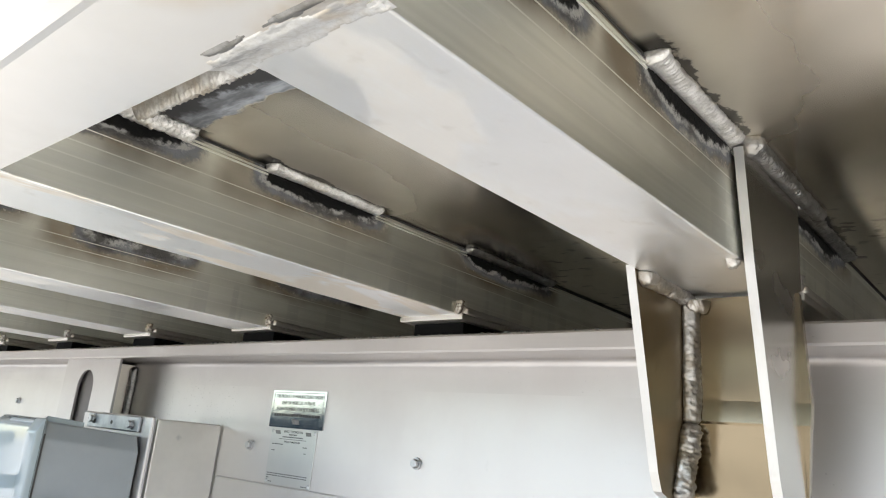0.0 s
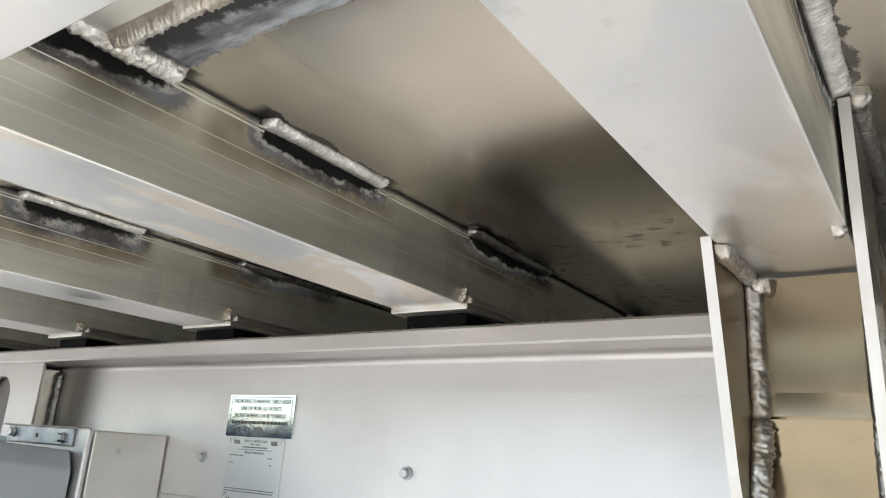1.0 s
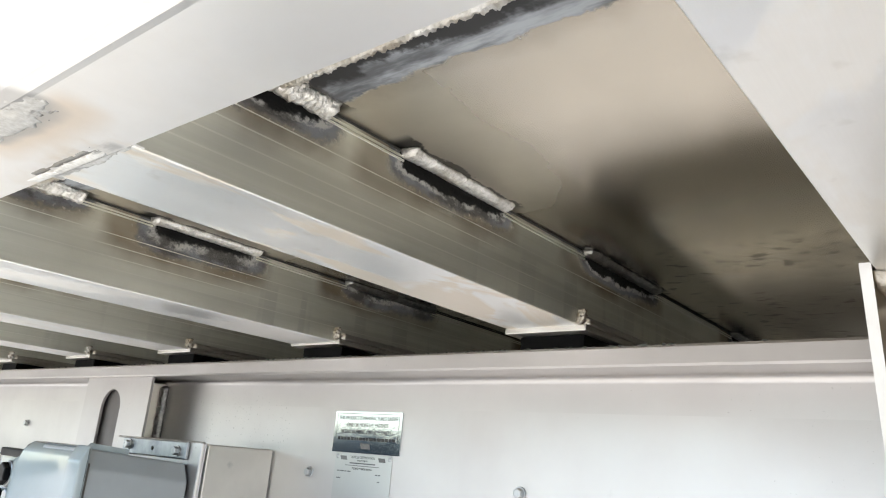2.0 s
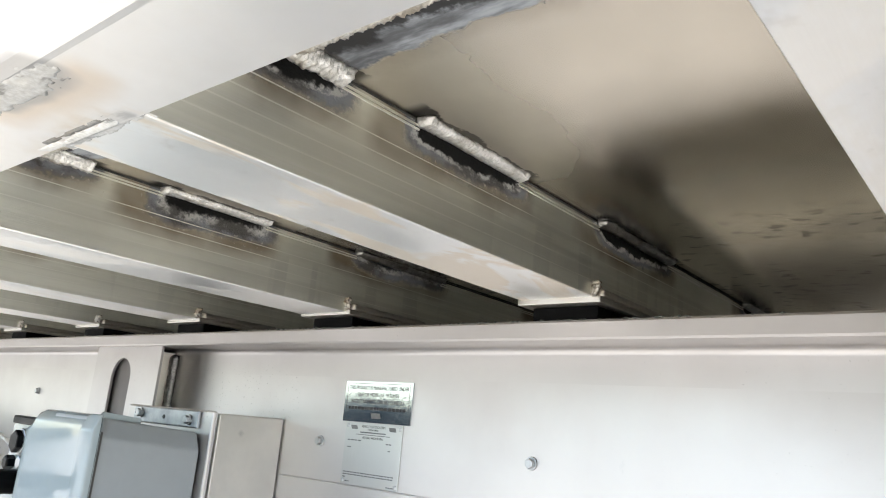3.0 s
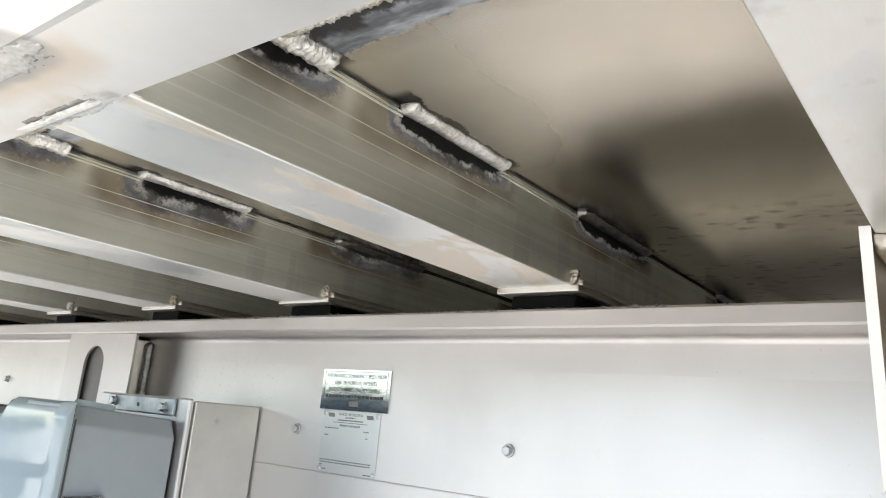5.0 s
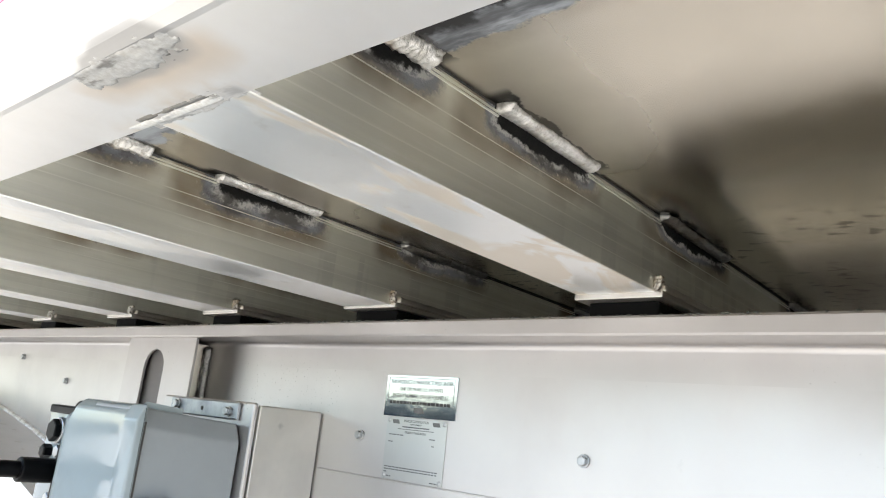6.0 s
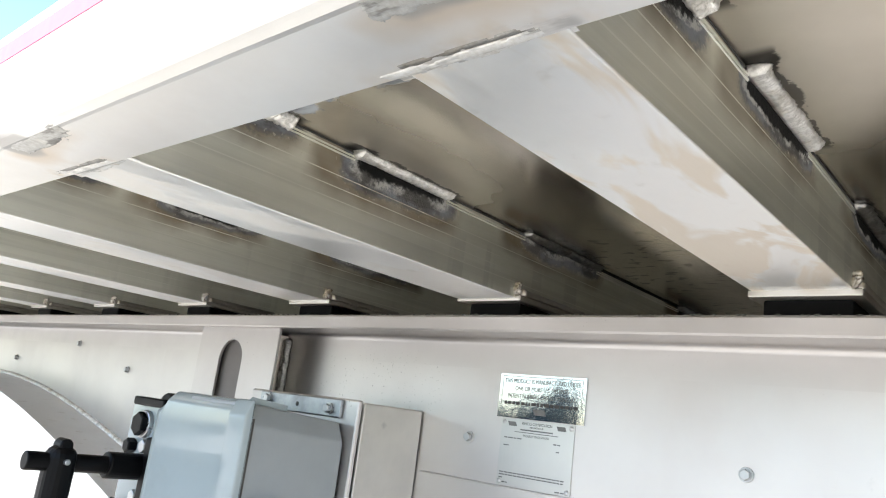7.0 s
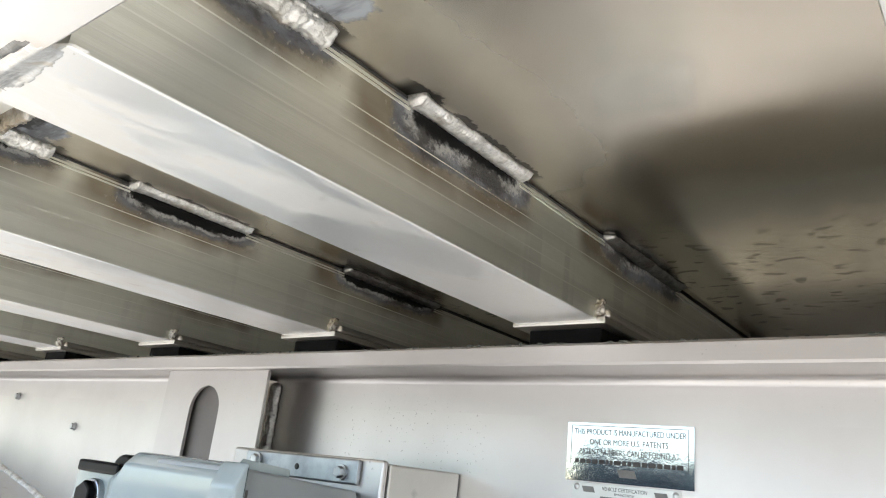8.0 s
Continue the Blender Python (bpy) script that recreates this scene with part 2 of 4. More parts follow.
def rail_side_material():
    """Bottom of the side rail, brushed pale, with heat tint round the welds at each crossmember."""
    n = Net("side_rail_aluminium")
    x, y, z = n.xyz()
    haze = n.noise(6, 5, 0.6)
    fine = n.noise(120, 4, 0.7)
    c = n.mix(n.span(haze, 0.3, 0.7), (0.80, 0.79, 0.785), (0.74, 0.73, 0.72))
    ym = n.math('WRAP', y, -0.404 + 0.161 + 0.25, 0.161 + 0.25)
    wob = n.span(n.noise(11, 3, 0.5), 0.3, 0.7, -0.010, 0.010)
    d = box_distance(n, x, ym, [(-0.068, -0.050, 0.128, 0.220)], wob)
    tint = n.math('MULTIPLY', n.span(d, 0.024, 0.002), n.span(x, -0.066, -0.048))
    c = n.mix(n.math('MULTIPLY', tint, 0.45), c, (0.56, 0.42, 0.27))
    c = n.mix(n.math('MULTIPLY', n.span(d, 0.004, -0.004), 0.75), c, (0.36, 0.355, 0.355))
    e = box_distance(n, x, ym, [(-0.008, 0.004, 0.150, 0.26)], wob)
    c = n.mix(n.math('MULTIPLY', n.span(e, 0.016, 0.0), n.span(n.noise(30, 3, 0.6), 0.40, 0.65, 0.0, 0.5)), c, (0.60, 0.49, 0.36))
    c = n.mix(n.math('MULTIPLY', n.span(e, 0.004, -0.002), n.span(n.noise(34, 4, 0.65, (1.6, 0.5, 1)), 0.42, 0.60, 0.1, 0.75)), c, (0.40, 0.395, 0.39))
    n.bump(fine, 0.08, 0.001)
    return n.done(c, n.span(haze, 0.3, 0.7, 0.40, 0.52), 1.0)


def foil_material():
    n = Net("mirror_foil")
    w = n.noise(60, 4, 0.65, co=n.co)
    s = n.noise(300, 3, 0.6, co=n.co)
    n.bump(n.math('ADD', w, n.math('MULTIPLY', s, 0.30)), 0.075, 0.001)
    return n.done((0.45, 0.465, 0.48), 0.06, 1.0)


def ground_material():
    n = Net("gravel_yard")
    a = n.noise(1.3, 6, 0.65)
    b = n.noise(60, 4, 0.7)
    c = n.mix(n.span(a, 0.3, 0.7), (0.350, 0.341, 0.318), (0.294, 0.287, 0.267))
    c = n.mix(n.span(b, 0.4, 0.7, 0.0, 0.5), c, (0.22, 0.207, 0.19))
    n.bump(b, 0.3, 0.01)
    return n.done(c, 0.9, 0.0)


M_WEB = web_material("web_aluminium", (0.036, 0.033, 0.028, 0.026))
M_WEB_CRUST = web_material("crusted_web_aluminium", (0.026, 0.040, 0.027, 0.024), 1.0, 1.75)
M_WEB_CLEAN = web_material("cleaner_web_aluminium", (0.026, 0.031, 0.029, 0.022), 0.75)
M_DECK = deck_material()
M_FLANGE = mill_aluminium("flange_aluminium", (0.88, 0.885, 0.88), 0.40, (2, 50, 50), 0.04, 0.7, (0.72, 0.635, 0.52))
M_FLANGE_PALE = mill_aluminium("pale_flange_aluminium", (0.84, 0.84, 0.835), 0.40, (2, 50, 50), 0.04, 0.18, (0.76, 0.68, 0.58))


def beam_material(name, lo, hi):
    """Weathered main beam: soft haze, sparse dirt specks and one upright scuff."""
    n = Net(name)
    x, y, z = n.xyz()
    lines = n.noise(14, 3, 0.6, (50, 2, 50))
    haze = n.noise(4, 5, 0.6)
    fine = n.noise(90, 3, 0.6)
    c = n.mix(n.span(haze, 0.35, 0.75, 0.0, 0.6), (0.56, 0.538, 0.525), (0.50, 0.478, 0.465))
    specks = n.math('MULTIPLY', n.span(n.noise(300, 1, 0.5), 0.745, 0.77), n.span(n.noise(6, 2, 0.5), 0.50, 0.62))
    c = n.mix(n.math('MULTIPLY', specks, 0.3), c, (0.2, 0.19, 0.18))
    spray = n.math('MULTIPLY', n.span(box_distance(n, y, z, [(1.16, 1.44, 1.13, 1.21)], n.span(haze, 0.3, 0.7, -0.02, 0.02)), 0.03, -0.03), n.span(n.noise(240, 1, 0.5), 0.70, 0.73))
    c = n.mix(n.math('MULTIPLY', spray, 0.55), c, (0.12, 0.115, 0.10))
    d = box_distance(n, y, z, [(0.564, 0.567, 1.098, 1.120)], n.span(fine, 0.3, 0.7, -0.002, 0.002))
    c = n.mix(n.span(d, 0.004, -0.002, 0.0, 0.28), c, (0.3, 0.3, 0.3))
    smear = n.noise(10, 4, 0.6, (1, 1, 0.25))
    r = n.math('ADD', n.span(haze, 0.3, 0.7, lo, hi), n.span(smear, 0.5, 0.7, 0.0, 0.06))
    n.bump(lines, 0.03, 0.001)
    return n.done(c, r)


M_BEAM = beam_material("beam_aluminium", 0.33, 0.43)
M_ARCH = mill_aluminium("polished_flange_aluminium", (0.86, 0.87, 0.88), 0.42, (2, 40, 40), 0.03)
M_BEAM_TOP = beam_material("flange_beam_aluminium", 0.48, 0.58)
M_EDGE = mill_aluminium("sawn_edge_aluminium", (0.66, 0.655, 0.645), 0.50, (30, 30, 4), 0.06)
M_RIDGE = mill_aluminium("ridge_aluminium", (0.90, 0.90, 0.83), 0.48, (2, 50, 50), 0.04)
# one dark tone for the added shade sheets and for the road grit
M_GRIT_SHADE = paint_material("grit_and_shade_dark", (0.064, 0.068, 0.058), 0.6)
M_MIRRORED_TOP = paint_material("mirrored_flange_top", (0.52, 0.51, 0.47), 0.6)


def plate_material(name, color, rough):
    """Smooth sheet whose tone and soft level bands stand in for reflections."""
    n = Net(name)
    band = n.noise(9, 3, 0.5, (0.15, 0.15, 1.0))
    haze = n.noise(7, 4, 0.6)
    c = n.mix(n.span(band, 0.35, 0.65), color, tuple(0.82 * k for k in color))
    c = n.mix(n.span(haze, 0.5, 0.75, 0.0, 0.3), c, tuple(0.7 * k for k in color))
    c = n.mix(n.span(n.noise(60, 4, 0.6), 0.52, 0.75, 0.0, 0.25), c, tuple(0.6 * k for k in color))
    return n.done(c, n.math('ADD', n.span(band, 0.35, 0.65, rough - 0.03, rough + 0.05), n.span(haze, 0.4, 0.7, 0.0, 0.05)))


# tan and pale tones carry what the gusset faces reflect
M_REFLECT_TAN = plate_material("tan_reflection_aluminium", (0.30, 0.245, 0.165), 0.15)
M_REFLECT_TAN_DULL = plate_material("dull_tan_reflection_aluminium", (0.34, 0.285, 0.20), 0.30)
M_REFLECT_PALE = plate_material("pale_reflection_aluminium", (0.62, 0.60, 0.56), 0.22)


def wing_material():
    """Bent sheet with upright brushing, a finger smudge and pale patches."""
    n = Net("wing_aluminium")
    x, y, z = n.xyz()
    lines = n.noise(14, 3, 0.6, (30, 30, 3))
    haze = n.noise(7, 4, 0.6)
    c = n.mix(n.span(haze, 0.35, 0.7), (0.59, 0.57, 0.53), (0.52, 0.505, 0.475))
    d = box_distance(n, x, z, [(0.548, 0.564, 1.094, 1.104)], n.span(n.noise(90, 3, 0.6), 0.3, 0.7, -0.002, 0.002))
    c = n.mix(n.span(d, 0.003, -0.003, 0.0, 0.45), c, (0.25, 0.25, 0.26))
    n.bump(lines, 0.05, 0.001)
    return n.done(c, n.math('ADD', n.span(haze, 0.3, 0.7, 0.33, 0.45), n.span(lines, 0.3, 0.7, -0.03, 0.03)))


M_WING = wing_material()
M_SIDE = rail_side_material()
M_BEAD = bead_material(tone=1.0, tan=0.40, rough=0.55)
M_BEAD_DULL = bead_material("dull_weld_metal", 0.50, 0.4, 0.36)
M_BEAD_DARK = bead_material("scorched_metal", 0.34)
M_BEAD_TAN = bead_material("tan_weld_metal", 0.80, 0.7, 0.46)
M_BEAD_CRUMB = bead_material("crumbly_tan_weld_metal", 0.88, 0.75, 0.5, 2.2)
M_BEAD_FLAKY = bead_material("flaky_weld_metal", 0.98, 0.40, 0.55, 1.6)
M_BEAD_FLAT = ground_weld_material("ground_weld_aluminium", 1.0, (0.60, 0.50, 0.37), (0.42, 0.42, 0.42))
M_BEAD_PALE = bead_material("bronze_weld_metal", 0.66, 0.8, 0.47)
M_BEAD_CHUNK = ground_weld_material("ground_grey_weld_metal", 0.72, (0.80, 0.78, 0.73), (0.20, 0.19, 0.18))
M_RUBBER = simple("black_rubber", (0.004, 0.004, 0.0042), 0.65, spec=0.06)
M_BLACK = simple("black_paint", (0.0035, 0.0035, 0.004), 0.33, spec=0.10)
M_GREY = paint_material("pale_blue_grey_paint", (0.285, 0.33, 0.34), 0.10)
M_LEG = paint_material("grey_leg_paint", (0.275, 0.295, 0.305), 0.42)
# dark tone for the shade seen through the slot
M_SLOT_SHADE = paint_material("slot_shade_brown", (0.15, 0.14, 0.135), 0.5)
M_BOXSIDE = mill_aluminium("bare_box_aluminium", (0.86, 0.82, 0.74), 0.38, (30, 30, 3), 0.04)
M_ZINC = simple("zinc_steel", (0.50, 0.51, 0.52), 0.3, 1.0)
M_STRIP = simple("dull_zinc", (0.36, 0.38, 0.40), 0.34, 1.0)
M_INK_GREY = simple("grey_ink", (0.13, 0.13, 0.13), 0.6)
M_INK = simple("black_ink", (0.03, 0.03, 0.03), 0.6)
M_LABELPLATE = mill_aluminium("etched_plate", (0.50, 0.50, 0.485), 0.42, (30, 30, 3), 0.03)
M_FOIL = foil_material()
M_TAPE_R = simple("pink_reflective_tape", (0.62, 0.155, 0.22), 0.5, 0.0, 0.05)
M_TAPE_W = simple("white_reflective_tape", (0.85, 0.85, 0.85), 0.35, 0.0, 0.06)
M_GROUND = ground_material()
M_GROOVE = simple("dark_joint", (0.05, 0.048, 0.045), 0.7)
# brown of the added far wall, set by what the deck mirrors
M_ADDED_WALL = simple("added_wall_brown", (0.108, 0.099, 0.078), 0.55, 0.0, 0.3, 3)
M_TREE = simple("far_tree_green", (0.035, 0.055, 0.065), 0.9, 0.0, 0.5, 0.6)


# ---- mesh helpers ----
def link(name, bm, mats, parent=None, smooth=False):
    me = bpy.data.meshes.new(name)
    bmesh.ops.recalc_face_normals(bm, faces=bm.faces)
    bm.to_mesh(me)
    bm.free()
    for m in (mats if isinstance(mats, (list, tuple)) else [mats]):
        me.materials.append(m)
    if smooth:
        for p in me.polygons:
            p.use_smooth = True
        if smooth == "auto":
            me.set_sharp_from_angle(angle=radians(28))
    ob = new(name, me)
    if parent:
        ob.parent = parent
    return ob


def part(name, bm, mats, parent, label="", smooth=False):
    return tagged(link(name, bm, mats, parent, smooth), label)


def thing(name, x, y, z, label, category, group="", kind=""):
    ob = new(name)
    ob.matrix_world = pose(x, y, z)
    return tagged(ob, label, category, group, kind)


def box(x0, x1, y0, y1, z0, z1, bevel=0.0, segments=2):
    bm = bmesh.new()
    bmesh.ops.create_cube(bm, size=1)
    for v in bm.verts:
        v.co = Vector(((x0 + x1) / 2 + v.co.x * (x1 - x0), (y0 + y1) / 2 + v.co.y * (y1 - y0), (z0 + z1) / 2 + v.co.z * (z1 - z0)))
    if bevel:
        bmesh.ops.bevel(bm, geom=bm.edges[:], offset=bevel, segments=segments, profile=0.5, affect='EDGES')
    return bm


def extrude(profile, axis, a, b, slots=None):
    """A closed profile swept straight along axis. For 'x' the profile is (y, z); for 'y' it is (x, z); for 'z' it is (x, y)."""
    bm = bmesh.new()

    def at(p, s):
        return {'x': (s, p[0], p[1]), 'y': (p[0], s, p[1]), 'z': (p[0], p[1], s)}[axis]
    lo = [bm.verts.new(at(p, a)) for p in profile]
    hi = [bm.verts.new(at(p, b)) for p in profile]
    k = len(profile)
    for i in range(k):
        f = bm.faces.new((lo[i], lo[(i + 1) % k], hi[(i + 1) % k], hi[i]))
        if slots:
            f.material_index = slots[i]
    bm.faces.new(lo)
    bm.faces.new(hi[::-1])
    return bm


def rod(p, q, r, sides=24, bevel=0.0):
    bm = bmesh.new()
    p, q = Vector(p), Vector(q)
    bmesh.ops.create_cone(bm, cap_ends=True, segments=sides, radius1=r, radius2=r, depth=(q - p).length)
    if bevel:
        rim = [e for e in bm.edges if abs(e.verts[0].co.z - e.verts[1].co.z) < 1e-6]
        bmesh.ops.bevel(bm, geom=rim, offset=bevel, segments=2, profile=0.5, affect='EDGES')
    m = Matrix.Translation((p + q) / 2) @ (q - p).to_track_quat('Z', 'Y').to_matrix().to_4x4()
    bmesh.ops.transform(bm, matrix=m, verts=bm.verts)
    return bm


def bead(start, along, e1, e2, length, r, seed, pitch=0.0045, ripple=0.16, blob=1.25, rough=0.10, sides=9, flat=0.8, wide=1.0):
    """A fillet weld in the corner between the directions e1 and e2: overlapping ripples, a fat start and a tapered end."""
    bm = bmesh.new()
    start, along, e1, e2 = Vector(start), Vector(along).normalized(), Vector(e1).normalized(), Vector(e2).normalized()
    n = max(8, int(length / 0.0011))
    rings = []
    for i in range(n + 1):
        s = i / n * length
        end = min(s / (r * 0.9), (length - s) / (r * 0.5), 1.0)
        cap = math.sqrt(max(0.02, 1 - (1 - end) ** 2))
        fat = 1 + (blob - 1) * math.exp(-(s / (r * 1.7)) ** 2)
        ring = []
        for k in range(sides + 1):
            th = k / sides * math.pi / 2
            ph = s / pitch - 0.9 * math.sin(2 * th)
            saw = (ph % 1.0) - 0.5
            w = noise.noise(Vector((s * 60 + seed * 9.1, k * 0.6, seed))) * rough * 0.6 + noise.noise(Vector((s * 330, k * 1.3, seed * 3.0))) * rough * 0.7
            rad = r * cap * fat * (1 + ripple * saw * math.sin(2 * th) + w)
            ring.append(bm.verts.new(start + along * s + e1 * rad * max(0.0, math.cos(th)) ** flat + e2 * rad * wide * math.sin(th) ** flat))
        ring.append(bm.verts.new(start + along * s - (e1 + e2) * 0.0008))
        rings.append(ring)
    m = sides + 2
    for a, b in zip(rings, rings[1:]):
        for k in range(m):
            bm.faces.new((a[k], a[(k + 1) % m], b[(k + 1) % m], b[k]))
    bm.faces.new(rings[0])
    bm.faces.new(rings[-1][::-1])
    return bm


def smear(x0, x1, y0, y1, floor, seed, height=0.002, streak=38, torn=0.6, step=0.0011):
    """Weld metal ground and smeared under a face: streaky, with torn islands at its edge; floor(x) is the height of the face."""
    bm = bmesh.new()
    nu, nv = int((y1 - y0) / step), int((x1 - x0) / step)
    grid = []
    for i in range(nu + 1):
        row = []
        for k in range(nv + 1):
            y, x = y0 + (y1 - y0) * i / nu, x0 + (x1 - x0) * k / nv
            u, v = abs(2 * i / nu - 1), abs(2 * k / nv - 1)
            ragged = noise.noise(Vector((x * 95, y * streak, seed))) + 0.5 * noise.noise(Vector((x * 260, y * 150, seed + 3)))
            body = 1.0 - max(u ** 3, v ** 1.6) * 1.5 + torn * ragged
            ridge = 0.65 + 0.5 * noise.noise(Vector((x * 190, y * streak * 0.8, seed + 7))) + 0.25 * noise.noise(Vector((x * 420, y * 300, seed)))
            lift = height * min(1.0, body * 1.6) * ridge if body > 0 else -0.0009
            row.append(bm.verts.new((x, y, floor(x) - lift)))
        grid.append(row)
    for a, b in zip(grid, grid[1:]):
        for k in range(nv):
            bm.faces.new((a[k], a[k + 1], b[k + 1], b[k]))
    return bm


def plate_with_slot(u0, u1, v0, v1, su, sw, sv0, sv1, thick, segs=16):
    """An upright plate in u (sideways) and v (up), pierced by a round-ended slot."""
    bm = bmesh.new()
    r = sw / 2
    top = [(su + r * math.cos(math.pi * i / segs), sv1 - r + r * math.sin(math.pi * i / segs)) for i in range(segs + 1)]
    low = [(su - r * math.cos(math.pi * i / segs), sv0 + r - r * math.sin(math.pi * i / segs)) for i in range(segs + 1)]
    regions = [
        [(su + r, v1), (su - r, v1)] + top[::-1],
        [(su - r, v0), (su + r, v0)] + low[::-1],
        [(u0, v0), (su - r, v0), (su - r, sv0 + r), (su - r, sv1 - r), (su - r, v1), (u0, v1)],
        [(su + r, v0), (u1, v0), (u1, v1), (su + r, v1), (su + r, sv1 - r), (su + r, sv0 + r)],
    ]
    for reg in regions:
        bm.faces.new([bm.verts.new((0, p[0], p[1])) for p in reg])
    bmesh.ops.remove_doubles(bm, verts=bm.verts, dist=1e-5)
    bmesh.ops.recalc_face_normals(bm, faces=bm.faces)
    ext = bmesh.ops.extrude_face_region(bm, geom=bm.faces[:])
    bmesh.ops.translate(bm, verts=[g for g in ext["geom"] if isinstance(g, bmesh.types.BMVert)], vec=(thick, 0, 0))
    return bm


def hexagon(p, normal, r, h):
    bm = rod(p, Vector(p) + Vector(normal) * h, r, 6, h * 0.18)
    return bm


# ---- ground and distance ----
def build_ground():
    bm = bmesh.new()
    bmesh.ops.create_grid(bm, x_segments=8, y_segments=8, size=1500)
    tagged(link("ground", bm, M_GROUND), "sunlit tan gravel yard under and round the trailer", "ground", kind="structure")
    rng = random.Random(4)
    bm = bmesh.new()
    # a far belt of trees, seen mirrored in the foil label
    for side, count in ((-1, 240),):
        for i in range(count):
            y = -220 + i * 2.0 + rng.uniform(-1, 1)
            x = side * (70 + rng.uniform(-4, 6))
            h = (4.9 if y > 44 else 7.0 if y > 36 else 5.9) + rng.uniform(-0.35, 0.35)   # one taller stand among them
            m = Matrix.Translation((x, y, h * 0.42)) @ Matrix.Diagonal((2.4, rng.uniform(2.0, 3.4), h * 0.58, 1))
            q = bmesh.ops.create_icosphere(bm, subdivisions=2, radius=1, matrix=m)
            for v in q["verts"]:
                v.co += Vector((rng.uniform(-.3, .3), rng.uniform(-.4, .4), rng.uniform(-.4, .4)))
    tagged(link("backdrop_trees", bm, M_TREE), "far dark green belt of trees beyond the yard", "trees", kind="stuff")


build_ground()


def build_far_wall():
    """Unseen wall, added beyond the trailer to close the place and dim its underside."""
    prof = []
    n = 110
    for i in range(n):
        y = -27 + 0.3 * i
        prof += [(3.3, y), (3.26, y + 0.06), (3.26, y + 0.2), (3.3, y + 0.26)]
    prof += [(3.3, 6.0), (3.6, 6.0), (3.6, -27.0)]
    tagged(link("wall_far", extrude(prof, 'z', 0.0, 6.5), M_ADDED_WALL), "unseen brown corrugated wall added to dim light from beyond the trailer", "wall", kind="structure")


build_far_wall()

# ---- deck, beam, side rails ----
Y0, Y1 = -3.2, 5.6
DECK = 1.38


def build_deck():
    bm = box(0.088, 2.33, Y0, Y1, DECK, DECK + 0.034)
    for f in bm.faces:
        f.material_index = 1 if f.calc_center_median().z > DECK + 0.03 else 0   # clean upper side
    deck = link("deck", bm, [M_DECK, M_BEAM_TOP])
    tagged(deck, "smooth aluminium trailer deck seen from beneath", "deck", kind="structure")


def build_side_rail(x_in, sign, name):
    """Extruded side rail with a rounded outer corner and an inner ledge that carries the deck."""
    prof = [(-0.0045, 1.281), (-0.0618, 1.281), (-0.0658, 1.2803)]   # faint drawn lip beside the outer corner
    for i in range(7):
        a = math.pi / 2 * i / 6
        prof.append((-0.070 - 0.013 * math.sin(a), 1.294 - 0.013 * math.cos(a)))
    prof += [(-0.083, 1.371), (-0.079, 1.377), (-0.05, 1.416), (0.086, 1.416), (0.086, 1.374), (0.006, 1.374), (0.002, 1.370), (-0.0030, 1.2825)]
    prof = [(x_in + sign * p[0], p[1]) for p in prof]
    rail = thing(name, 0, 0, 0, "pale brushed aluminium side rail with reflective tape along its outer face", "side rail", kind="structure")
    part("rail_extrusion", extrude(prof, 'y', Y0, Y1), M_SIDE, rail)
    if sign > 0:
        part("reflective_stripe", extrude([(-0.0829, 1.3445), (-0.0836, 1.3445), (-0.0836, 1.3605), (-0.0829, 1.3605)], 'y', Y0, Y1), M_TAPE_R, rail, "thin pink reflective stripe")
    return rail


def beam_profile(x, sign, z0):
    """Half of an I-section round its web: top flange with root fillets; the outline runs clockwise."""
    pts = []
    for s in (-1, 1):
        half = []
        half.append((x + s * 0.088, 1.2655))
        half.append((x + s * 0.091, 1.2625))
        half.append((x + s * 0.091, 1.2450))
        half.append((x + s * 0.089, 1.2425))
        half.append((x + s * 0.070, 1.2440))
        for i in range(9):
            a = math.pi / 2 * i / 8
            half.append((x + s * (0.0045 + 0.010 - 0.010 * math.sin(a)), 1.2455 - 0.010 + 0.010 * math.cos(a)))
        half.append((x + s * 0.0045, z0))
        pts.append(half)
    return pts[0] + pts[1][::-1]


def bottom_z(y):
    """Underside of the main beam: deep behind the landing gear, sweeping up to the shallow neck in front."""
    if y < 1.35:
        return 0.772
    if y > 3.1:
        return 1.097
    u = (y - 1.35) / 1.75
    return 0.772 + 0.325 * math.sin(u * math.pi / 2) ** 1.12


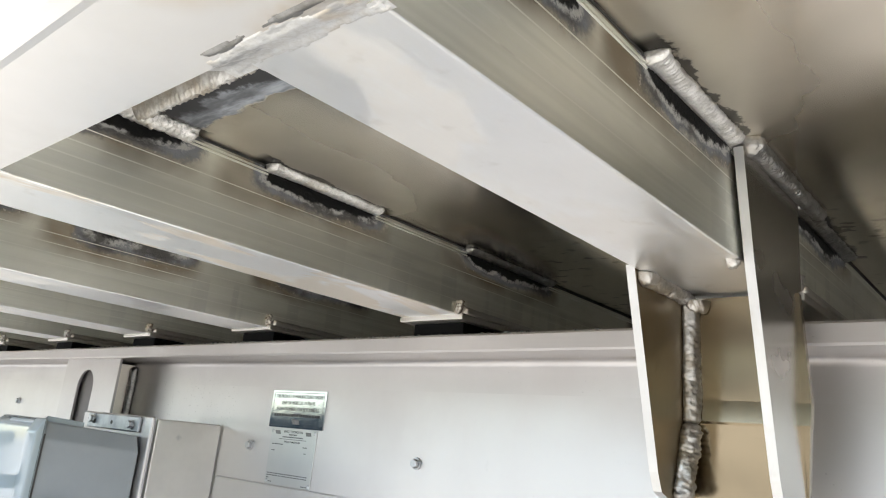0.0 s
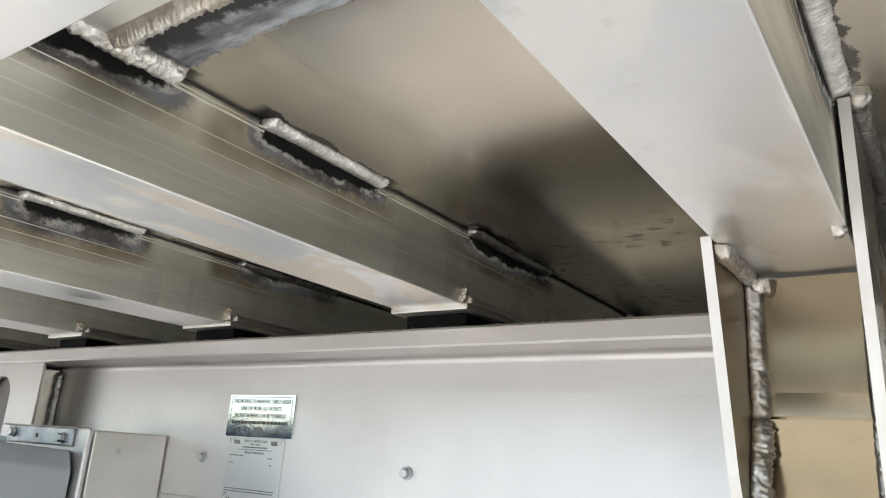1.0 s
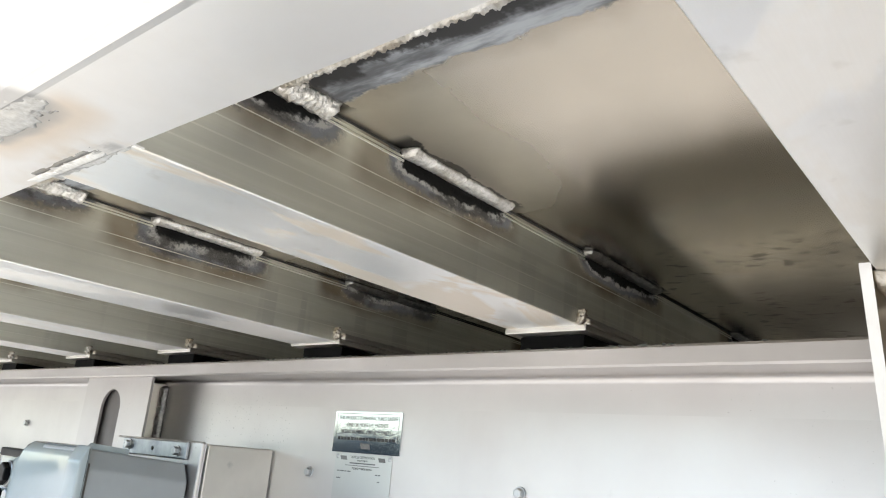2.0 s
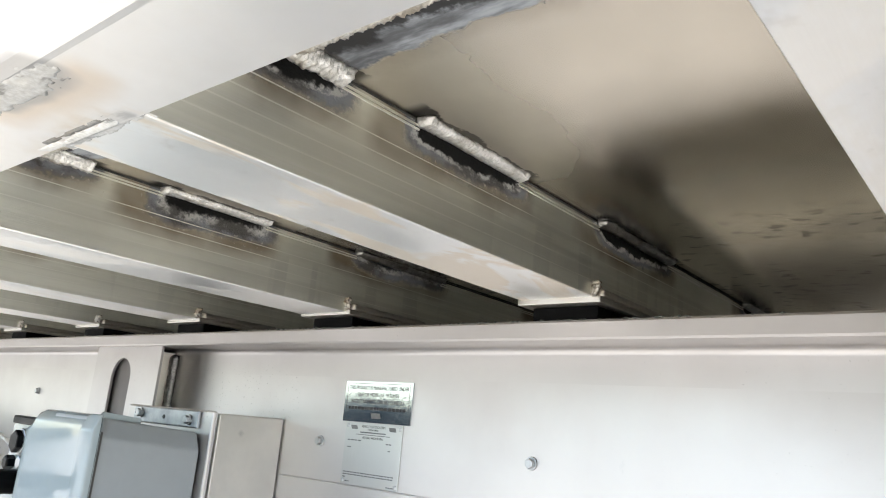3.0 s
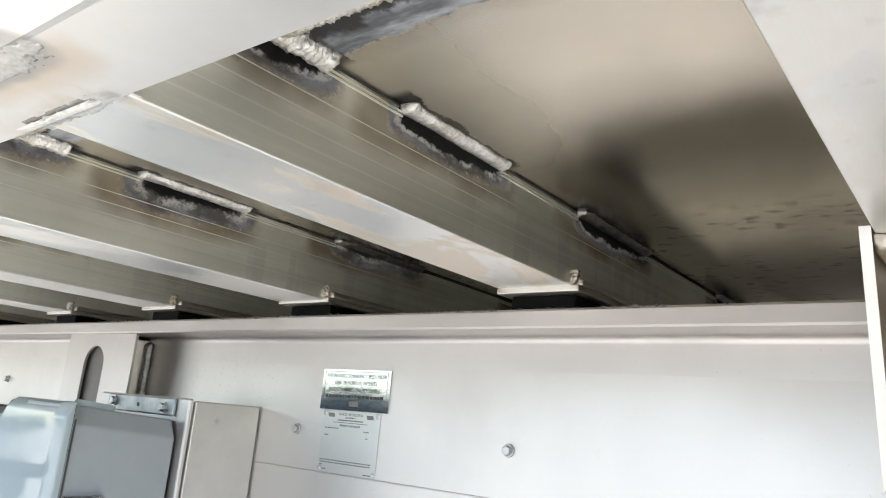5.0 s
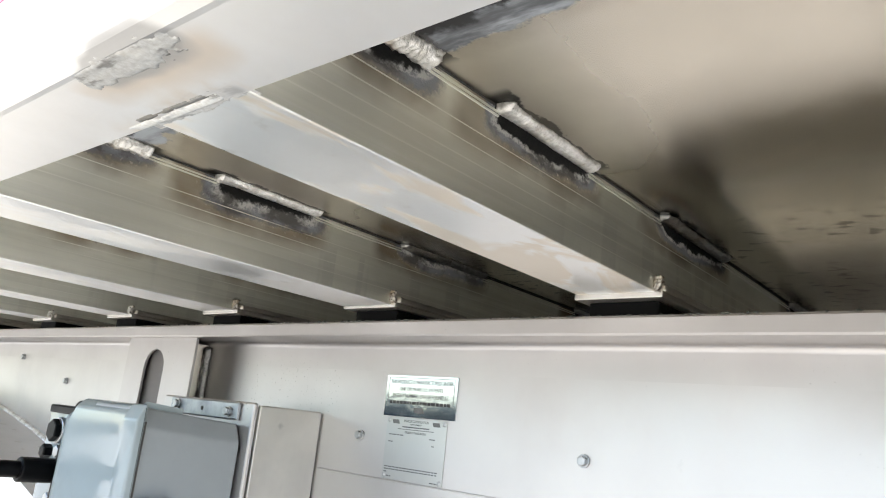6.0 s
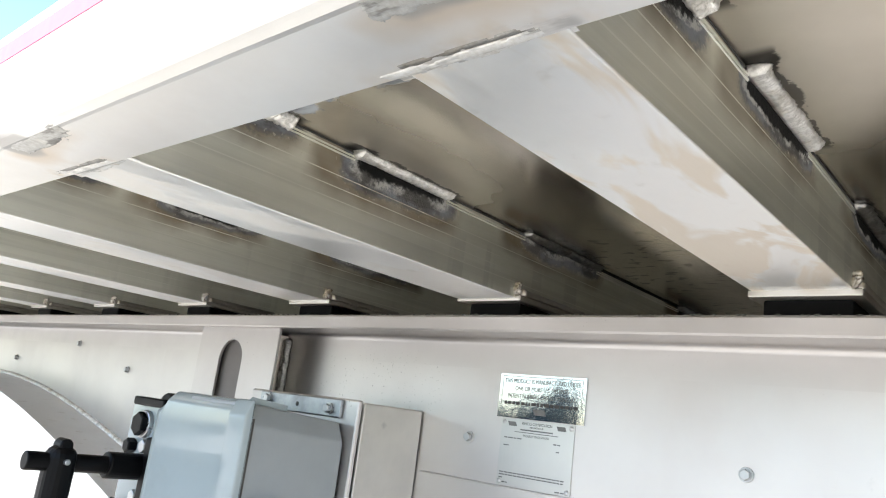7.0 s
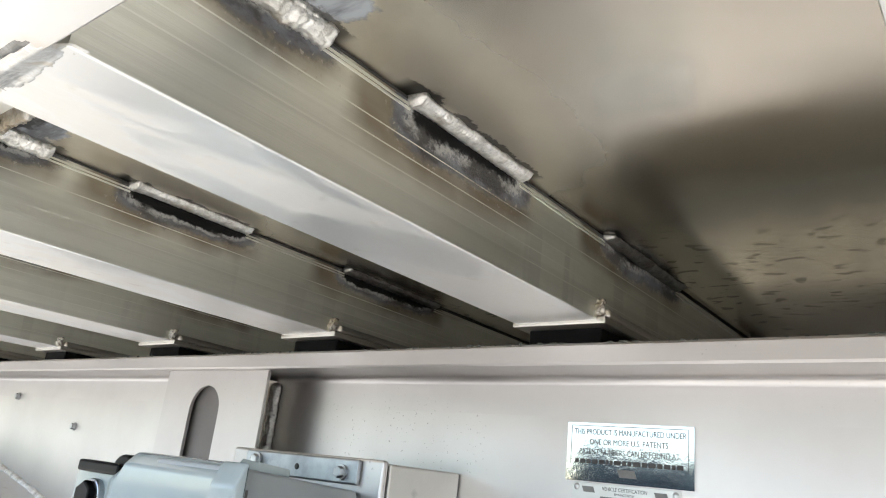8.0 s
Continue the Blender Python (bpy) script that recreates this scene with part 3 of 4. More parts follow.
def build_main_beam(x, name, metal, label, under=bottom_z, half=0.158):
    beam = thing(name, x, 0, 0, label, "main beam", kind="structure")
    prof = beam_profile(0, 1, 1.20)
    slots = [0] * len(prof)
    slots[-1] = 1          # the level top has its own tone, set by how bright the deck mirrors it
    for k in range(5, len(prof) - 6):
        slots[k] = 2       # fillets and web root, finished like the web
    part("top_flange", extrude(prof, 'y', Y0, Y1, slots), [M_BEAM_TOP, M_MIRRORED_TOP, M_BEAM], beam, smooth="auto")
    # web below the flange root, following the bottom sweep
    bm = bmesh.new()
    ys = [Y0, 0.0, 1.0] + [1.35 + 1.75 * i / 60 for i in range(61)] + [Y1]
    rows = []
    for y in ys:
        rows.append([bm.verts.new((sx, y, z)) for sx, z in ((-0.0045, 1.20), (-0.0045, under(y)), (0.0045, under(y)), (0.0045, 1.20))])
    for a, b in zip(rows, rows[1:]):
        for k in range(3):
            bm.faces.new((a[k], a[k + 1], b[k + 1], b[k]))
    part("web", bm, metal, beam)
    bm = bmesh.new()
    rows = []
    for y in ys:
        z = under(y)
        rows.append([bm.verts.new((sx, y, zz)) for sx, zz in ((-half, z - 0.001), (-half, z - 0.026), (half, z - 0.026), (half, z - 0.001))])
    for a, b in zip(rows, rows[1:]):
        for k in range(4):
            bm.faces.new((a[k], a[(k + 1) % 4], b[(k + 1) % 4], b[k]))
    part("bottom_flange", bm, M_ARCH, beam)
    return beam


def arc_weld(parent, x):
    """Fillet weld between the web and the swept bottom flange."""
    bm = bmesh.new()
    rings = []
    ys = [1.60 + 0.003 * i for i in range(600)]
    for j, y in enumerate(ys):
        z = bottom_z(y)
        r = 0.008 * (1 + 0.16 * ((y / 0.006) % 1.0 - 0.5) + 0.3 * noise.noise(Vector((y * 40, 0, 3))))
        rings.append([bm.verts.new((x - 0.0045 - r * math.cos(a), y, z - 0.001 + r * math.sin(a))) for a in [math.pi / 2 * k / 5 for k in range(6)]])
    for a, b in zip(rings, rings[1:]):
        for k in range(5):
            bm.faces.new((a[k], a[k + 1], b[k + 1], b[k]))
    part("weld_bead", bm, M_BEAD, parent, "rippled weld along the curved flange", smooth=True)


build_deck()
build_side_rail(0.0, 1, "side_rail")
build_side_rail(2.42, -1, "far_side_rail")
WEB = 0.64
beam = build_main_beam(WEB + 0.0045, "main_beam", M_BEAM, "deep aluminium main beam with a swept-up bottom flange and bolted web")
arc_weld(beam, 0.0)
# unseen far beam, made shallow so light and mirrored views pass below it
build_main_beam(1.78, "far_main_beam", M_BEAM, "second aluminium main beam under the far half of the deck, cut shallow to let light past", lambda y: 1.13, 0.09)


def build_shade_sheet():
    """Unseen level sheet, added to keep light out between the two main beams."""
    tagged(link("belly_pan", box(0.652, 1.48, 0.40, 1.78, 0.90, 0.905), M_GRIT_SHADE), "unseen sheet added to darken part of the space between the beams", "belly pan", kind="structure")


build_shade_sheet()
# unseen cross wall, added to shade the crossmember ends beyond the beam
tagged(link("wall_under", box(0.66, 2.60, -0.02, 0.0, 0.30, 1.285), M_GRIT_SHADE), "unseen cross wall added further back to darken the space between the beams", "wall", kind="structure")
# shallow lap line low on the web
part("lap_seam", box(-0.0062, -0.0042, 0.30, 1.18, 1.0365, 1.0385, 0.0006, 1), M_BEAM, beam)


# ---- crossmembers ----
def channel(drop=0.0, wide=0.097):
    """Channel section with five fine drawn ridges on its web; local y = 0 is the web's outer face, z = 0 its underside."""
    prof, slots = [], []
    ridges = [0.016, 0.029, 0.042, 0.055]
    R = 0.0016
    for i in range(6):
        a = math.pi / 2 * i / 5
        prof.append((R - R * math.sin(a), R - R * math.cos(a) - drop))
        slots.append(1 if i < 4 else 0)
    for r in ridges:
        prof += [(0.0, r - 0.0014), (-0.000018, r - 0.0006), (-0.000018, r + 0.0006), (0.0, r + 0.0014)]
        slots += [0, 2, 0, 0]
    prof += [(0.0, H - 0.006), (0.0, H - 0.0015), (0.0015, H - 0.0008), (0.06, H - 0.0008), (0.06, H - 0.006), (0.006, H - 0.006), (0.006, 0.007 - drop), (wide - 0.001, 0.006 - drop), (wide, 0.005 - drop), (wide, 0.0006 - drop), (wide - 0.0006, -drop)]
    slots += [0] * 10 + [1]
    return extrude(prof, 'x', 0.004, 2.41, slots)


def build_crossmember(seed, drop=0.0, wide=0.097, web=M_WEB, flange=M_FLANGE_PALE):
    """One crossmember at the origin; copies go to their stations along the trailer."""
    cm = thing("crossmember", 0, 0, DECK - H, "aluminium channel crossmember with sooty stitch welds and pale flange", "crossmember", "crossmembers under the deck")
    part("channel", channel(drop, wide), [web, flange, M_RIDGE], cm)
    # bright drawn lips below a dark open joint, between the stitch welds
    for a, b in zip([e[1] - 0.004 for e in BEADS], [e[0] + 0.004 for e in BEADS[1:]] + [2.3]):
        for zl in (H - 0.0062, H - 0.0095):
            part("joint_lip", extrude([(0.0, zl + 0.0011), (-0.0011, zl + 0.0007), (-0.0011, zl - 0.0007), (0.0, zl - 0.0011)], 'x', a, b), M_RIDGE, cm)
        part("joint_gap", box(a, b, -0.0006, 0.002, H - 0.0026, H - 0.0006), M_GROOVE, cm)
    for k, (a, b) in enumerate(BEADS):
        r, wide_on_deck = ((0.0110, 1.30), (0.0064, 2.05), (0.0062, 2.1), (0.0060, 2.0))[k]
        pitch, ripple, blob, lumpy = ((0.0045, 0.03, 1.0, 0.26), (0.0036, 0.11, 1.3, 0.14), (0.0050, 0.06, 1.0, 0.24), (0.0050, 0.06, 1.0, 0.24))[k]
        part("weld_bead", bead((a, 0, H), (1, 0, 0), (0, 0, -1), (0, -1, 0), b - a, r, seed + k * 3.7, pitch, ripple, blob, lumpy, 9, 1.0, wide_on_deck), (M_BEAD_FLAKY, M_BEAD, M_BEAD_DULL, M_BEAD_DULL)[k], cm, "rippled silver stitch weld", smooth=True)
    # clip plate and its lumpy weld at the main beam
    part("clip_plate", box(0.548, 0.735, -0.009, 0.101, -0.0085, -0.0008, 0.0015), M_WING, cm)
    part("clip_weld", bead((0.553, -0.0005, 0.0), (1, 0, 0), (0, 0, 1), (0, -1, 0), 0.17, 0.0095, seed + 20, 0.03, 0.02, 1.1, 0.10), M_WING, cm, "smooth weld ridge along the flange", smooth=True)
    part("weld_lump", bead((0.551, 0.003, -0.002), (0, -0.25, 1), (-1, 0, 0), (0, -1, 0), 0.020, 0.0075, seed + 30, 0.005, 0.15, 1.3, 0.6), M_BEAD_PALE, cm, smooth=True)
    # seam to the side rail
    def rail_face(x):
        return -0.0113

    def step_face(x):
        return -0.011 + (0.011 - drop) * min(1.0, max(0.0, (x + 0.005) / 0.010))
    part("rail_weld", smear(-0.014, 0.013, -0.003, 0.106, step_face, seed, 0.0008, 30, 0.6), M_BEAD_FLAT, cm, "hand-ground weld to the side rail", smooth=True)
    part("rail_patch", smear(-0.069, -0.044, -0.044, 0.068, rail_face, seed + 11, 0.0006, 20, 1.1), M_BEAD_CHUNK, cm, "rough grey repair weld", smooth=True)
    part("weld_crack", smear(-0.0160, -0.0105, 0.002, 0.096, rail_face, seed + 4, 0.0008, 45, 1.5), M_BEAD_DARK, cm, "dark ragged undercut", smooth=True)
    return cm


variants = [build_crossmember(1.3, 0.006, 0.0868), build_crossmember(5.9, 0.002, flange=M_FLANGE), build_crossmember(8.2, 0.005, web=M_WEB_CRUST), build_crossmember(11.4, 0.003, web=M_WEB_CLEAN)]   # their depths differ a little
for k, cm in enumerate(variants):
    cm.matrix_world = pose(0, STATIONS[k], DECK - H)
for k, y in enumerate(STATIONS[4:]):
    copy_thing(variants[3 if k < 8 else 1 + k % 2], pose(0, y, DECK - H))

# rubber pads between the beam and the clip plates
pad = None
for y in STATIONS:
    if abs(y - 0.158) < 0.01:
        continue
    if pad is None:
        pad = thing("rubber_pad", 0.562, y, 1.2655, "black rubber pad between beam flange and crossmember", "rubber pad", "pads on the beam")
        part("pad_block", box(0.004, 0.15, 0.003, 0.090, 0.0, 0.0180, 0.002), M_RUBBER, pad)
    else:
        copy_thing(pad, pose(0.562, y, 1.2655))

# long weld between the side rail ledge and the deck, bay by bay
for k, (a, b) in enumerate(zip(sorted(STATIONS), sorted(STATIONS)[1:])):
    w = thing("ledge_weld", 0.086, a + 0.116, 1.374, "rough tan and silver weld between rail ledge and deck", "weld", "ledge welds")
    part("weld_bead", bead((-0.002, 0, 0.001), (0, 1, 0), (0.5, 0, -1), (1, 0, 0.35), b - a - 0.13, 0.0125, 40 + k, 0.011, 0.02, 1.0, 0.34), M_BEAD_CRUMB, w, smooth=True)


# ---- gusset bracket under one crossmember ----
def build_gusset():
    g = thing("gusset_bracket", 0, 0, 0, "welded aluminium gusset bracket between crossmember and main beam", "bracket")

    def tapered(y0, y1, top, x_top, x_mid, x_bot, zb):
        prof = [(x_top, top), (x_mid, 1.283), (x_bot - 0.002, zb + 0.022), (x_bot + 0.006, zb + 0.006), (x_bot + 0.022, zb), (0.526, zb), (0.5225, 1.13), (0.519, 1.20), (0.5155, 1.2825), (0.530, 1.288), (0.530, top)]
        return extrude(prof, 'y', y0, y1, [1, 1, 1, 1, 1, 0, 0, 0, 0, 0, 0])
    # face tones stand in for reflections; the edges keep plain metal
    part("side_plate", tapered(0.2465, 0.2545, 1.2905, 0.404, 0.406, 0.459, 1.098), [M_REFLECT_TAN_DULL, M_EDGE], g)
    part("side_plate", tapered(0.1470, 0.1545, 1.372, 0.384, 0.405, 0.456, 1.100), [M_REFLECT_PALE, M_EDGE], g)
    # back plate pressed with one level crease
    outline = [(1.2825, 0.145, 0.5140), (1.188, 0.1395, 0.5197), (1.1690, 0.1405, 0.51856), (1.1668, 0.1415, 0.5201), (1.105, 0.146, 0.5257), (1.092, 0.150, 0.5268), (1.076, 0.155, 0.5282)]
    bm = bmesh.new()
    rows = [[bm.verts.new(q) for q in ((x, 0.2465, z), (x, ya, z), (x + 0.008, ya, z), (x + 0.008, 0.2465, z))] for z, ya, x in outline]
    for a, b in zip(rows, rows[1:]):
        for k in range(4):
            bm.faces.new((a[k], a[(k + 1) % 4], b[(k + 1) % 4], b[k]))
    bm.faces.new(rows[0])
    bm.faces.new(rows[-1][::-1])
    part("back_plate", bm, M_REFLECT_TAN, g, smooth=False)
    part("weld_bead", bead((0.5165, 0.246, 1.286), (0.03, 0, -1), (-1, 0, 0), (0, -1, 0), 0.122, 0.0125, 61, 0.009, 0.07, 1.1, 0.18), M_BEAD_PALE, g, "long vertical rippled weld", smooth=True)
    part("weld_bead", bead((0.5200, 0.246, 1.168), (-0.30, 0, -1), (-1, 0, 0), (0, -1, 0), 0.074, 0.0130, 62, 0.010, 0.12, 1.2, 0.26), M_BEAD_PALE, g, "lumpy lower end of the weld", smooth=True)
    part("weld_knot", bead((0.5085, 0.243, 1.2795), (0.25, -1, 0), (-1, 0, 0), (0, 0, -1), 0.021, 0.0105, 64, 0.007, 0.1, 1.15, 0.3), M_BEAD_TAN, g, "knot where the welds meet", smooth=True)
    part("weld_bead", bead((0.41, 0.246, 1.2855), (1, 0, 0), (0, 0, -1), (0, -1, 0), 0.105, 0.010, 63, 0.008, 0.1, 1.2, 0.26), M_BEAD_TAN, g, smooth=True)
    part("weld_bead", bead((0.5105, 0.155, 1.25), (0, 0, -1), (-1, 0, 0), (0, 1, 0), 0.15, 0.007, 65, 0.008, 0.1, 1.0, 0.2), M_BEAD_DULL, g, smooth=True)
    part("weld_bead", bead((0.385, 0.147, DECK), (1, 0, 0), (0, 0, -1), (0, -1, 0), 0.21, 0.0105, 67, 0.005, 0.16, 1.35, 0.16), M_BEAD_DULL, g, "dull grey weld up at the deck", smooth=True)
    part("tack_weld", bead((0.398, 0.166, 1.2858), (1, 0, 0.1), (0, 0, -1), (0, -1, 0), 0.013, 0.0075, 69, 0.006, 0.1, 1.1, 0.35), M_BEAD_TAN, g, smooth=True)


build_gusset()


# ---- landing gear and its mounting ----
def build_slot_bracket():
    b = thing("slotted_mount", 0, 0, 0, "pale aluminium mounting plate with a tall round-ended slot", "mounting bracket")
    bm = plate_with_slot(1.508, 1.768, 0.86, 1.2490, 1.651, 0.078, 0.99, 1.2205, 0.005)
    bmesh.ops.translate(bm, verts=bm.verts, vec=(0.577, 0, 0))
    part("slotted_plate", bm, M_BEAM_TOP, b)
    # front painted dark for the slot's shade; flank lightened to brighten the pocket
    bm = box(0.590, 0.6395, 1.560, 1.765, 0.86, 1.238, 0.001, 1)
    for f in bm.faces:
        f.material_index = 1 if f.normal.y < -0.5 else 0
    part("backing_box", bm, [M_SLOT_SHADE, M_BOXSIDE], b, "box behind the plate, its front coloured as the slot's shade")
    part("weld_bead", bead((0.6395, 1.5595, 1.236), (0, 0, -1), (-1, 0, 0), (0, -1, 0), 0.33, 0.012, 71, 0.014, 0.05, 1.1, 0.2), M_BEAD_DULL, b, smooth=True)


def build_wing():
    w = thing("wing_bracket", 0, 0, 0, "bent aluminium wing bracket bolted between leg and beam web", "mounting bracket")
    part("side_wing", box(0.512, 0.638, 1.186, 1.194, 0.70, 1.127, 0.002), M_WING, w)
    part("front_wing", box(0.500, 0.508, 1.186, 1.45, 0.70, 1.130, 0.003), M_BEAM, w)
    for y, z in ((1.392, 1.117), (1.242, 1.113)):
        part("bolt", hexagon((0.4925, y, z), (-1, 0, 0), 0.0066, 0.007), M_ZINC, w)
        part("washer", rod((0.4938, y, z), (0.4912, y, z), 0.0085, 20), M_ZINC, w)
    part("clamp_strip", box(0.4938, 0.4998, 1.218, 1.416, 1.101, 1.128, 0.002), M_STRIP, w, "grey zinc-plated clamp strip")
    part("pin_hole", rod((0.4945, 1.318, 1.114), (0.4932, 1.318, 1.114), 0.0035, 14), M_GROOVE, w)


def build_leg():
    leg = thing("landing_leg", 0, 0, 0, "grey painted landing gear leg with a pale blue-grey gearbox", "landing gear")
    # leg tube with a sloped, chamfered top
    bm = extrude([(1.204, 0.0), (1.36, 0.0), (1.36, 1.107), (1.219, 1.107), (1.204, 1.080)], 'x', 0.337, 0.497)
    for v in bm.verts:
        if v.co.x > 0.4 and v.co.z > 1.0:
            v.co.z -= 0.012
    bmesh.ops.bevel(bm, geom=bm.edges[:], offset=0.003, segments=2, profile=0.5, affect='EDGES')
    part("leg_tube", bm, M_LEG, leg)
    part("latch_clip", box(0.340, 0.395, 1.1925, 1.2045, 0.978, 0.986, 0.0015, 1), M_ZINC, leg, "small bright latch clip")
    for x in (0.352, 0.384):
        part("latch_bolt", hexagon((x, 1.1935, 0.982), (0, -1, 0), 0.0055, 0.006), M_ZINC, leg)
    # gearbox on the outboard side: pressed cover with a sloped top, raised rim at the leg, lower block behind
    bm = extrude([(0.332, 0.84), (0.332, 1.097), (0.346, 1.111), (0.40, 1.106), (0.40, 0.84)], 'y', 1.225, 1.428)
    corner = [e for e in bm.edges if all(v.co.y > 1.42 for v in e.verts) and min(v.co.z for v in e.verts) > 1.09]
    bmesh.ops.bevel(bm, geom=corner, offset=0.014, segments=1, profile=0.5, affect='EDGES', clamp_overlap=True)
    bmesh.ops.bevel(bm, geom=bm.edges[:], offset=0.004, segments=3, profile=0.5, affect='EDGES', clamp_overlap=True)
    part("gearbox_cover", bm, M_GREY, leg, "glossy pale blue-grey gearbox cover", smooth="auto")
    bm = extrude([(0.322, 0.835), (0.322, 1.090), (0.331, 1.110), (0.3362, 1.112), (0.3362, 0.835)], 'y', 1.2005, 1.240)
    bmesh.ops.bevel(bm, geom=bm.edges[:], offset=0.0035, segments=3, profile=0.5, affect='EDGES')
    part("cover_rim", bm, M_GREY, leg, smooth="auto")
    part("joint_line", box(0.3350, 0.3378, 1.2010, 1.2038, 0.835, 1.088), M_GROOVE, leg)
    bm = extrude([(0.366, 0.84), (0.366, 1.084), (0.376, 1.092), (0.46, 1.092), (0.46, 0.84)], 'y', 1.420, 1.578)
    bmesh.ops.bevel(bm, geom=bm.edges[:], offset=0.004, segments=3, profile=0.5, affect='EDGES', clamp_overlap=True)
    part("gear_block", bm, M_GREY, leg, "pale grey block carrying the crank shaft", smooth="auto")
    # black filler plug, breather and crank shaft on the outboard face
    plug = part("filler_plug", rod((0.368, 1.522, 1.053), (0.358, 1.522, 1.053), 0.0215, 32, 0.002), M_ZINC, leg, "bright washer round the plug")
    part("plug_head", hexagon((0.359, 1.522, 1.053), (-1, 0, 0), 0.0185, 0.011), M_BLACK, plug)
    breather = part("breather_body", box(0.356, 0.374, 1.466, 1.562, 1.081, 1.0945, 0.003, 2), M_BLACK, leg, "black lever of the breather")
    part("breather_dome", rod((0.372, 1.488, 1.081), (0.400, 1.488, 1.081), 0.0245, 36, 0.003), M_BLACK, breather)
    boss = part("shaft_boss", box(0.352, 0.368, 1.462, 1.492, 0.935, 1.036, 0.005, 3), M_BLACK, leg)
    for dz in (1.020, 0.945):
        part("boss_bolt", hexagon((0.367, 1.510, dz), (-1, 0, 0), 0.0105, 0.010), M_ZINC, boss, "bright bolt head")
    part("grease_fitting", hexagon((0.367, 1.548, 1.017), (-1, 0, 0), 0.012, 0.016), M_BLACK, leg)
    part("shaft_sleeve", rod((0.366, 1.500, 0.990), (0.302, 1.500, 0.991), 0.0195, 28, 0.003), M_BLACK, leg)
    part("crank_shaft", rod((0.304, 1.500, 0.991), (0.188, 1.500, 0.993), 0.0130, 24, 0.002), M_BLACK, leg)
    yoke = part("crank_yoke", box(0.216, 0.256, 1.478, 1.522, 0.915, 1.016, 0.017, 4), M_BLACK, leg)
    part("yoke_ear", rod((0.236, 1.486, 1.016), (0.236, 1.514, 1.016), 0.0095, 20, 0.003), M_BLACK, yoke)
    part("yoke_pin", rod((0.236, 1.472, 0.995), (0.236, 1.528, 0.995), 0.0040, 16, 0.001), M_ZINC, yoke)
    part("crank_handle", rod((0.238, 1.500, 0.94), (0.252, 1.49, 0.55), 0.0155, 20), M_BLACK, leg)
    badge = part("maker_badge", box(0.353, 0.358, 1.502, 1.566, 0.900, 0.936, 0.001, 1), M_BLACK, leg)
    for y0, y1, z0, z1 in ((1.507, 1.561, 0.929, 0.932), (1.507, 1.561, 0.904, 0.907), (1.507, 1.512, 0.909, 0.927), (1.531, 1.536, 0.909, 0.927), (1.556, 1.561, 0.909, 0.927)):
        part("badge_bar", box(0.3520, 0.3530, y0, y1, z0, z1), M_TAPE_W, badge)


build_slot_bracket()
build_wing()
build_leg()


# ---- labels, bolts and small things on the beam web ----
def words(text, size, u, v, parent, width=None, off=0.0):
    """A line of lettering on the web, reading towards -y; u, v give its centre (y, z)."""
    cu = bpy.data.curves.new("lettering", 'FONT')
    cu.body, cu.size, cu.align_x, cu.align_y, cu.extrude = text, size, 'CENTER', 'CENTER', 0.0001
    tmp = bpy.data.objects.new("lettering", cu)
    scene.collection.objects.link(tmp)
    me = bpy.data.meshes.new_from_object(tmp.evaluated_get(bpy.context.evaluated_depsgraph_get()))
    bpy.data.objects.remove(tmp)
    me.materials.clear()
    me.materials.append(M_INK)
    ob = new("lettering", me)
    sx = 1.0
    if width:
        xs = [p.co.x for p in me.vertices]
        sx = width / (max(xs) - min(xs))
    ob.parent = parent
    ob.matrix_basis = Matrix(((0, 0, -1, WEB - off), (-sx, 0, 0, u), (0, 1, 0, v), (0, 0, 0, 1)))
    return ob


def bars(parent, u0, u1, v, h, off, name="text_bar"):
    return part(name, box(WEB - off - 0.0002, WEB - off, u1, u0, v - h / 2, v + h / 2), M_INK if h > 0.003 else M_INK_GREY, parent)


def slanted_mark(parent, u, v, w, h, off):
    bm = extrude([(u + w / 2, v - h / 2), (u - w / 2 - h * 0.4, v - h / 2), (u - w / 2, v + h / 2), (u + w / 2 + h * 0.4, v + h / 2)], 'x', WEB - off - 0.0002, WEB - off)
    return part("slanted_mark", bm, M_INK_GREY, parent)


